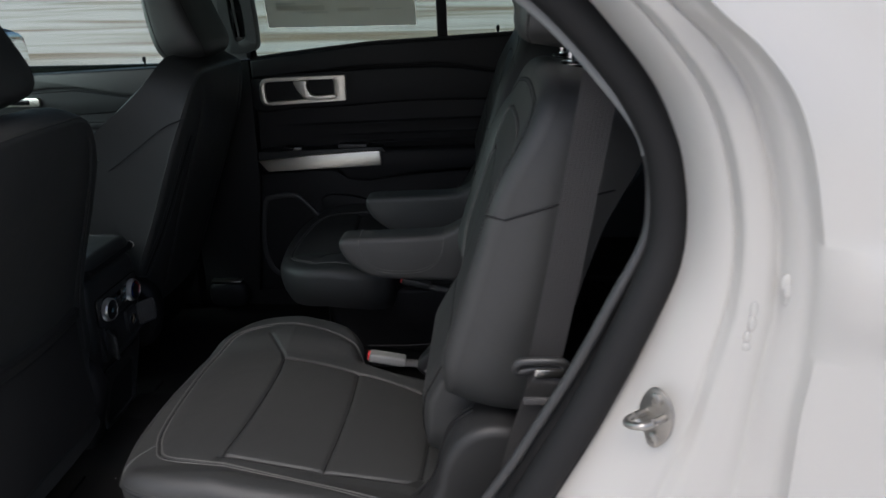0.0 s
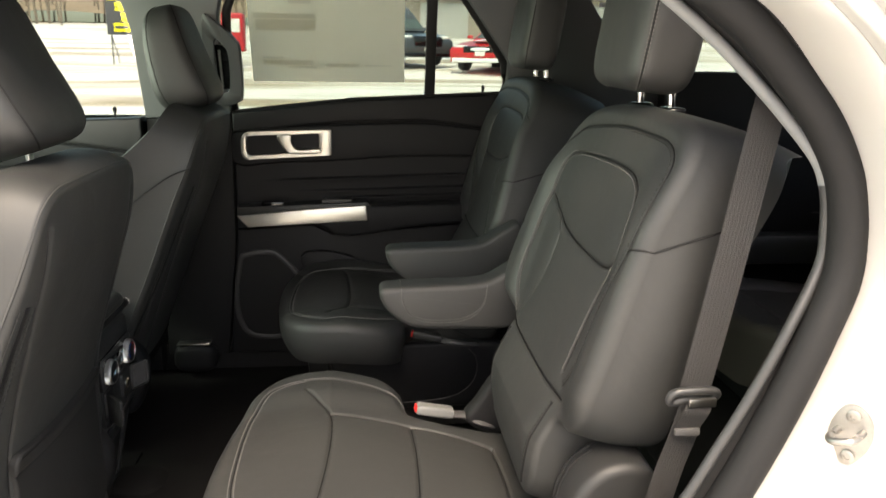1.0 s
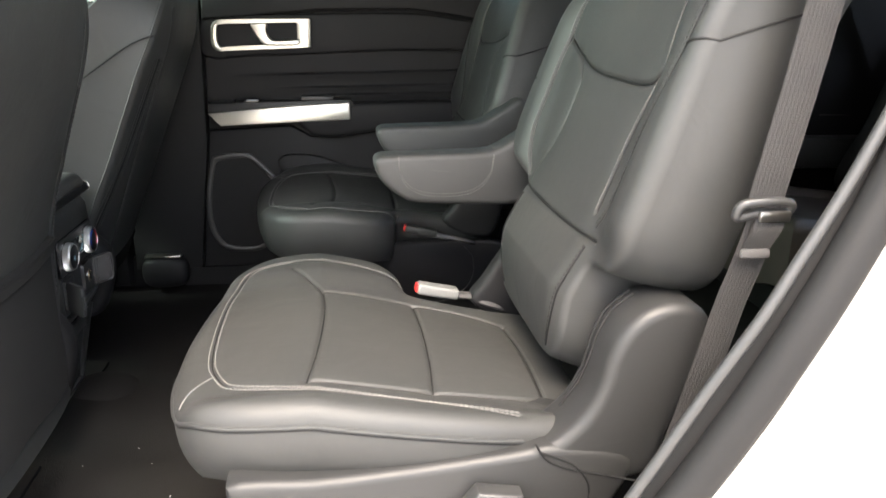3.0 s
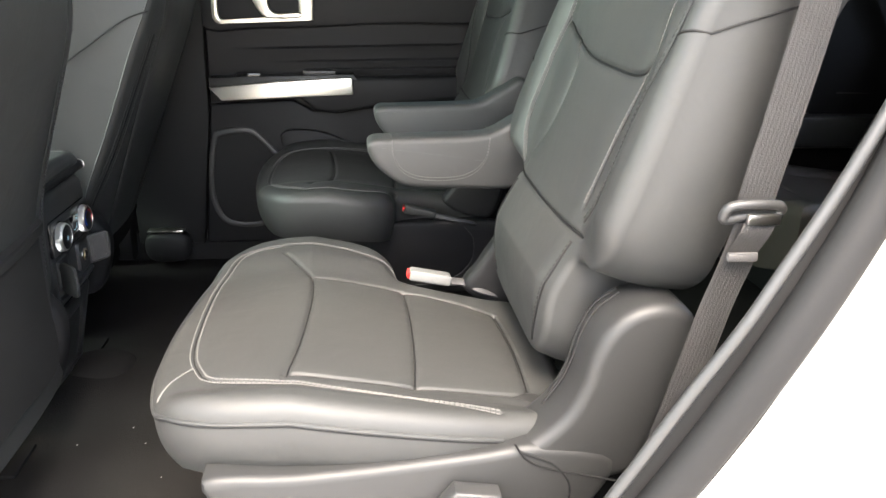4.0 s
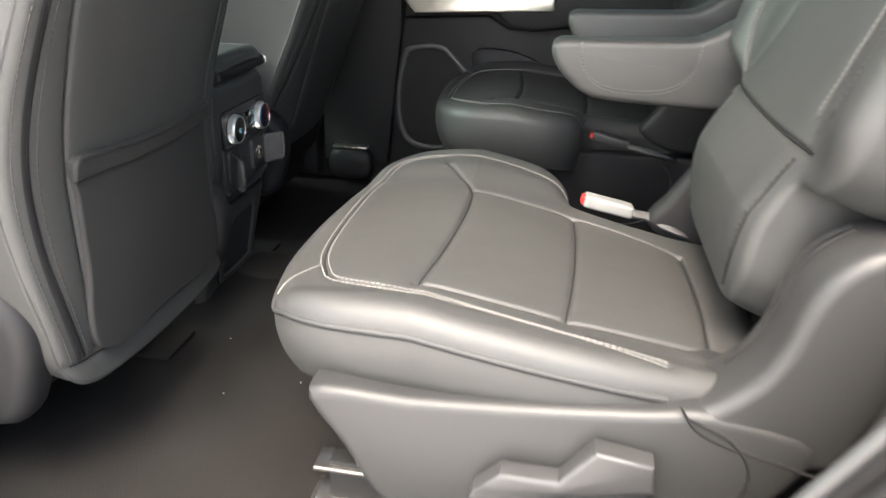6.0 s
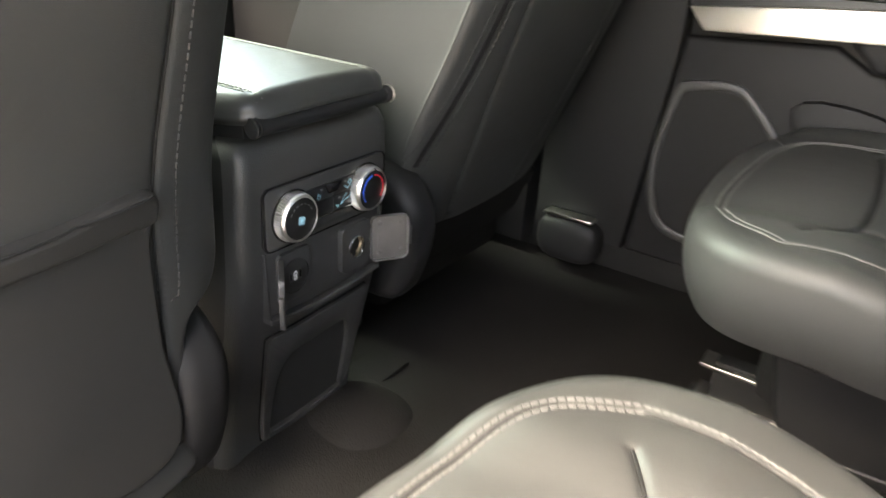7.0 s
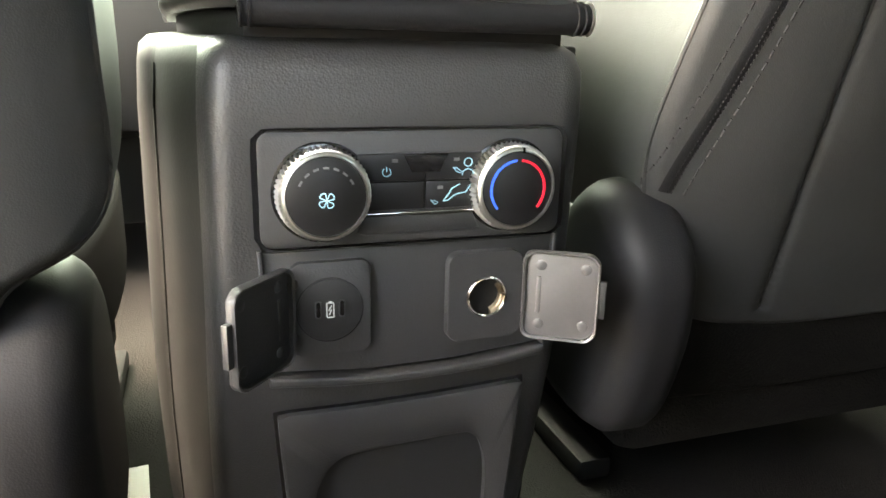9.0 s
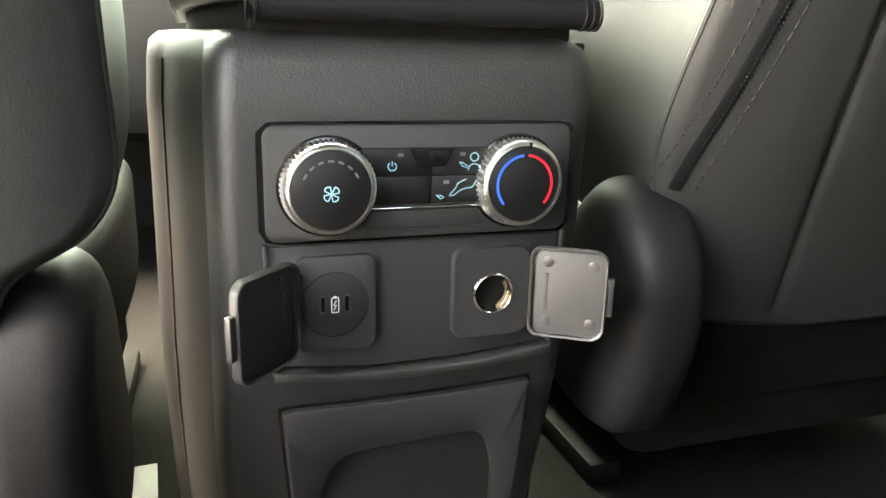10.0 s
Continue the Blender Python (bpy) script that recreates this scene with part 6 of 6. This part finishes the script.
def parked_car(name, label, paint, x, y, heading, low, length=4.7, width=1.88, height=1.38, snow=True, group="parked cars"):
    """A parked car on the lot: nose along its local +x."""
    z = float(ground_height(x, y))
    m = pose(x, y, z, 0, 0, heading) @ Matrix.Diagonal((length / 4.7, width / 1.88, 1, 1))
    car = thing(name, label, "car", group)
    belt_z = 0.92 if low else 1.08
    side = [(-2.3, 0.35), (-2.33, 0.75), (-2.15, belt_z + 0.03), (-1.2, belt_z), (0.55, belt_z - 0.04), (1.6, belt_z - 0.12), (2.2, belt_z - 0.25), (2.33, 0.62), (2.30, 0.32), (1.9, 0.24), (-2.0, 0.26)]
    bm = prism([tuple(p) for p in smooth_line(side, 4, True)], "y", -0.94, 0.94, 0.10, 4)
    shell = part("body", mirrored(bm, m), paint, car)
    if low:
        roof = [(-1.75, belt_z), (-1.05, height - 0.05), (-0.5, height), (0.05, height - 0.05), (0.95, belt_z - 0.03)]
    else:
        roof = [(-2.2, belt_z), (-2.05, height - 0.08), (-1.6, height), (0.0, height), (0.35, height - 0.06), (1.05, belt_z - 0.03)]
    bm = prism([tuple(p) for p in smooth_line(roof, 4)] + [(0.9, belt_z - 0.1), (-1.7, belt_z - 0.1)], "y", -0.80, 0.80, 0.06, 3)
    for v in bm.verts:
        v.co.y *= 1 - 0.22 * max(0, (v.co.z - belt_z) / (height - belt_z))
    part("cabin", mirrored(bm, m), paint, car)
    a, b = Vector(roof[-1]), Vector(roof[-2])
    n = Vector((b.y - a.y, a.x - b.x)).normalized() * 0.012
    if n.y < 0:
        n = -n
    q = [a + (b - a) * 0.10 + n, a + (b - a) * 0.90 + n]
    bm = bmesh.new()
    corners = [(q[0].x, -0.70, q[0].y), (q[0].x, 0.70, q[0].y), (q[1].x, 0.60, q[1].y), (q[1].x, -0.60, q[1].y)]
    grid_faces(bm, [[corners[0], corners[1]], [corners[3], corners[2]]])
    bmesh.ops.solidify(bm, geom=bm.faces[:], thickness=0.01)
    part("windscreen", mirrored(bm, m), CAR_GLASS, car)
    for s in (-1, 1):
        lo, hi = belt_z + 0.02, height - 0.10
        for x0, x1 in ((-0.35, 0.62), (-1.25, -0.42)) if low else ((-0.42, 0.62), (-1.3, -0.5), (-1.95, -1.38)):
            pane = prism([(x0, lo), (x1, lo), (x0 + (x1 - x0) * (0.5 if x1 > 0.5 else 0.95), hi), (x0 + 0.06, hi)], "y", 0.795 * s, 0.812 * s)
            for v in pane.verts:
                v.co.y *= 1 - 0.20 * max(0, (v.co.z - belt_z) / (height - belt_z))
            part("side_window", mirrored(pane, m), CAR_GLASS, car)
        for wx in (1.42, -1.38):
            place = m @ frame_matrix((wx, 0.82 * s, 0.335), (1, 0, 0), (0, 0, 1), (0, s, 0))
            wheel = part("wheel", lathe([(0.20, 0.10), (0.31, 0.12), (0.335, 0.08), (0.335, -0.1), (0.30, -0.12), (0, -0.12)], place, 28), TYRE, car)
            part("rim", lathe([(0, 0.09), (0.05, 0.10), (0.06, 0.085), (0.19, 0.105), (0.215, 0.11), (0.22, 0.09)], place, 20), STEEL, wheel)
        part("headlight", mirrored(lump((2.12, 0.66 * s, belt_z - 0.26), (0.16, 0.20, 0.065), 2.6, n=20), m), WHITE_PLASTIC, car)
        part("fog_light", mirrored(lump((2.28, 0.64 * s, 0.42), (0.06, 0.12, 0.05), 2.6, n=16), m), WHITE_PLASTIC, car)
        part("door_mirror", mirrored(lump((0.62, 0.99 * s, belt_z + 0.06), (0.07, 0.09, 0.06), 2.6, n=16), m), paint, car)
    part("grille", mirrored(box(2.26, 2.35, -0.50, 0.50, 0.50 if low else 0.55, 0.68 if low else 0.85, 0.02), m), GLOSS, car)
    part("number_plate", mirrored(box(2.345, 2.36, -0.15, 0.15, 0.42, 0.54, 0.004), m), WHITE_PLASTIC, car)
    part("bumper", mirrored(box(2.2, 2.36, -0.86, 0.86, 0.24, 0.36, 0.04), m), GLOSS if not snow else SNOW_CAP, car)
    if snow:
        part("snow_cover", mirrored(lump((1.35, 0.1, belt_z - 0.075), (0.62, 0.62, 0.05), 2.2, n=28), m), SNOW_CAP, car, "patchy snow on the bonnet")
        part("snow_cover", mirrored(lump((-0.5, 0, height), (0.55, 0.55, 0.05), 2.4, n=28), m), SNOW_CAP, car, "snow on the roof")
        part("snow_cover", mirrored(lump((2.31, 0.0, 0.60), (0.06, 0.36, 0.06), 2.4, n=24), m), SNOW_CAP, car, "snow packed on the grille")
    return car


parked_car("sports_car", "bright red low coupe with snow on its bonnet", CAR_RED, 4.95, 21.5, -120, True, 4.7, 1.9, 1.36)
parked_car("parked_suv", "dark grey tall car parked on the snow", CAR_DARK, 1.3, 23.5, -60, False, 4.8, 1.95, 1.80, False)
parked_car("parked_sedan", "pale car under thin snow", CAR_WHITE, 17.2, 27.0, -105, True, 4.7, 1.9, 1.45)
parked_car("pickup_truck", "white tall car further up the lot", CAR_WHITE, 21.5, 34.0, -100, False, 5.2, 2.0, 1.85, False)
parked_car("parked_car", "dark tall car in the back row", CAR_DARK, 7.4, 27.5, -110, False, 4.7, 1.9, 1.7)
parked_car("parked_car", "snow-dusted grey car in the back row", CAR_DARK, 10.5, 31.0, -110, True, 4.7, 1.9, 1.5)

SIGN_YELLOW = material("yellow_letter_card", (0.80, 0.72, 0.02), 0.6)
SIGN_BOARD = material("dark_sign_board", (0.06, 0.06, 0.07), 0.6)
RED_BOX = material("red_painted_steel", (0.50, 0.02, 0.03), 0.4)
sx, sy = -6.45, 22.0
sz = float(ground_height(sx, sy))
sign = thing("letter_sign", "dark portable sign board with rows of bright yellow letter cards", "sign")
part("board", box(sx - 0.60, sx + 0.60, sy - 0.03, sy + 0.03, sz + 0.86, sz + 2.16, 0.01), SIGN_BOARD, sign)
for k in (-0.5, 0.5):
    part("leg", tube([(sx + k, sy, sz), (sx + k, sy, sz + 0.95)], 0.02, 8), SIGN_BOARD, sign)
    part("brace", tube([(sx + k, sy, sz + 0.9), (sx + k, sy + 0.6, sz)], 0.015, 8), SIGN_BOARD, sign)


def lettering(text, size, m):
    """Flat letters as a mesh."""
    cu = bpy.data.curves.new("letters", "FONT")
    cu.body, cu.size, cu.align_x, cu.align_y, cu.extrude = text, size, "CENTER", "CENTER", 0.002
    ob = bpy.data.objects.new("letters", cu)
    bpy.context.scene.collection.objects.link(ob)
    bpy.context.view_layer.update()
    me = bpy.data.meshes.new_from_object(ob.evaluated_get(bpy.context.evaluated_depsgraph_get()))
    bm = bmesh.new()
    bm.from_mesh(me)
    bpy.data.objects.remove(ob)
    bpy.data.curves.remove(cu)
    bpy.data.meshes.remove(me)
    return mirrored(bm, m)


for r, words in enumerate(((("WE", 0.28), ("BUY", 0.32), ("CAR", 0.34)), (("ALL", 0.30), ("", 0.42)), (("ANY", 0.32),), (("", 0.46), ("", 0.40)))):
    x0 = sx - (sum(w for q, w in words) + 0.05 * (len(words) - 1)) / 2 + (0.06 if r in (1, 3) else 0.0)
    for word, w in words:
        zz = sz + 1.96 - r * 0.295
        card = part("letter_card", box(x0, x0 + w, sy - 0.045, sy - 0.034, zz - 0.125, zz + 0.125, 0.004), SIGN_YELLOW, sign)
        if word:
            part("letters", lettering(word, 0.15, pose(x0 + w / 2, sy - 0.05, zz, 90, 0, 0)), SIGN_BOARD, card, smooth=False)
        else:
            part("lettering_bar", box(x0 + 0.04, x0 + w - 0.04, sy - 0.051, sy - 0.044, zz - 0.04, zz + 0.04), SIGN_BOARD, card)
        x0 += w + 0.05
rx, ry = -3.3, 21.5
rz = float(ground_height(rx, ry))
kiosk = thing("newspaper_box", "red steel newspaper box on a post", "newspaper box")
part("case", box(rx - 0.32, rx + 0.32, ry - 0.25, ry + 0.25, rz + 0.45, rz + 1.55, 0.06, 3), RED_BOX, kiosk)
part("window", box(rx - 0.22, rx + 0.22, ry - 0.262, ry - 0.248, rz + 1.0, rz + 1.38, 0.01), WHITE_PLASTIC, kiosk)
part("post", box(rx - 0.06, rx + 0.06, ry - 0.06, ry + 0.06, rz, rz + 0.5), RED_BOX, kiosk)
for px in (-2.45, -1.2):
    pz = float(ground_height(px, 22.5))
    tagged(mesh_object("marker_post", box(px - 0.07, px + 0.07, 22.43, 22.57, pz, pz + 0.95, 0.02), RED_BOX), "red wooden marker post in the snow", "post", "marker posts")
pole = thing("light_pole", "pale tall light pole behind the lot", "pole")
pz = float(ground_height(-1.6, 24))
part("shaft", tube([(-1.6, 24, pz), (-1.6, 24, pz + 7)], lambda t: 0.14 - 0.05 * t, 12), WHITE_PLASTIC, pole)
part("head", box(-1.9, -1.2, 23.8, 24.2, pz + 7, pz + 7.15, 0.03), STEEL, pole)

SHED = material("brown_shed_cladding", (0.27, 0.23, 0.19), 0.7, vary=0.15)
SHED_DOOR = material("grey_shed_door", (0.36, 0.36, 0.35), 0.6, vary=0.1)
shed = thing("shed", "long brown storage shed with a low snowy roof behind the cars", "building")
hz = float(ground_height(0, 46))
part("wall", box(2, 24, 46, 54, hz - 0.3, hz + 2.6), SHED, shed)
part("roof", prism([(45.4, hz + 2.5), (50, hz + 3.3), (54.6, hz + 2.5)], "x", 1.6, 24.4, 0.02), SNOW_CAP, shed)
for k in range(4):
    part("door", box(4 + 5 * k, 7 + 5 * k, 45.93, 46.02, hz - 0.2, hz + 2.1), SHED_DOOR, shed)

# bare winter woods on the rise
BARK = material("bare_winter_twigs", (0.23, 0.18, 0.14), 0.9, vary=0.3, blotch=0.8)
rng = random.Random(4)
bm = bmesh.new()


def twig(a, d, length, r, depth):
    b = a + d * length
    s = d.cross(Vector((0.2, 1, 0.1))).normalized()
    u = d.cross(s)
    ring = [[bm.verts.new(p + (s * math.cos(q) + u * math.sin(q)) * w) for q in (0, 2.1, 4.2)] for p, w in ((a, r), (b, r * 0.6))]
    for k in range(3):
        bm.faces.new((ring[0][k], ring[0][(k + 1) % 3], ring[1][(k + 1) % 3], ring[1][k]))
    if depth:
        for k in range(4 if depth > 1 else 3):
            e = (d + Vector((rng.uniform(-0.7, 0.7), rng.uniform(-0.7, 0.7), rng.uniform(-0.1, 0.5)))).normalized()
            twig(a + d * length * rng.uniform(0.45, 1.0), e, length * rng.uniform(0.45, 0.7), r * 0.5, depth - 1)


for k in range(330):
    x, y = rng.uniform(-75, 75), rng.uniform(58, 74)
    z = float(ground_height(x, y))
    twig(Vector((x, y, z - 0.2)), Vector((rng.uniform(-0.08, 0.08), rng.uniform(-0.08, 0.08), 1)).normalized(), rng.uniform(2.2, 4.2), 0.10, 3)
tagged(mesh_object("bare_woods", bm, BARK, smooth=False), "brown bare winter woods behind the snowy lot", "woods", kind="stuff")
BRUSH = material("dry_brown_slope", (0.26, 0.19, 0.13), 0.95, vary=0.35, blotch=0.35, scale=2.0)
rows = []
for t in np.linspace(0, 1, 12):
    rows.append([(x, 66 + 20 * t + 2 * noise.noise((x * 0.08, t * 3, 1)), 4.2 + 3.2 * t + 0.7 * noise.noise((x * 0.1, t * 2, 5))) for x in np.linspace(-140, 140, 120)])
bm = bmesh.new()
grid_faces(bm, rows)
bmesh.ops.recalc_face_normals(bm, faces=bm.faces[:])
structure("backdrop", bm, BRUSH, "brushy brown slope beyond the woods", "hillside")
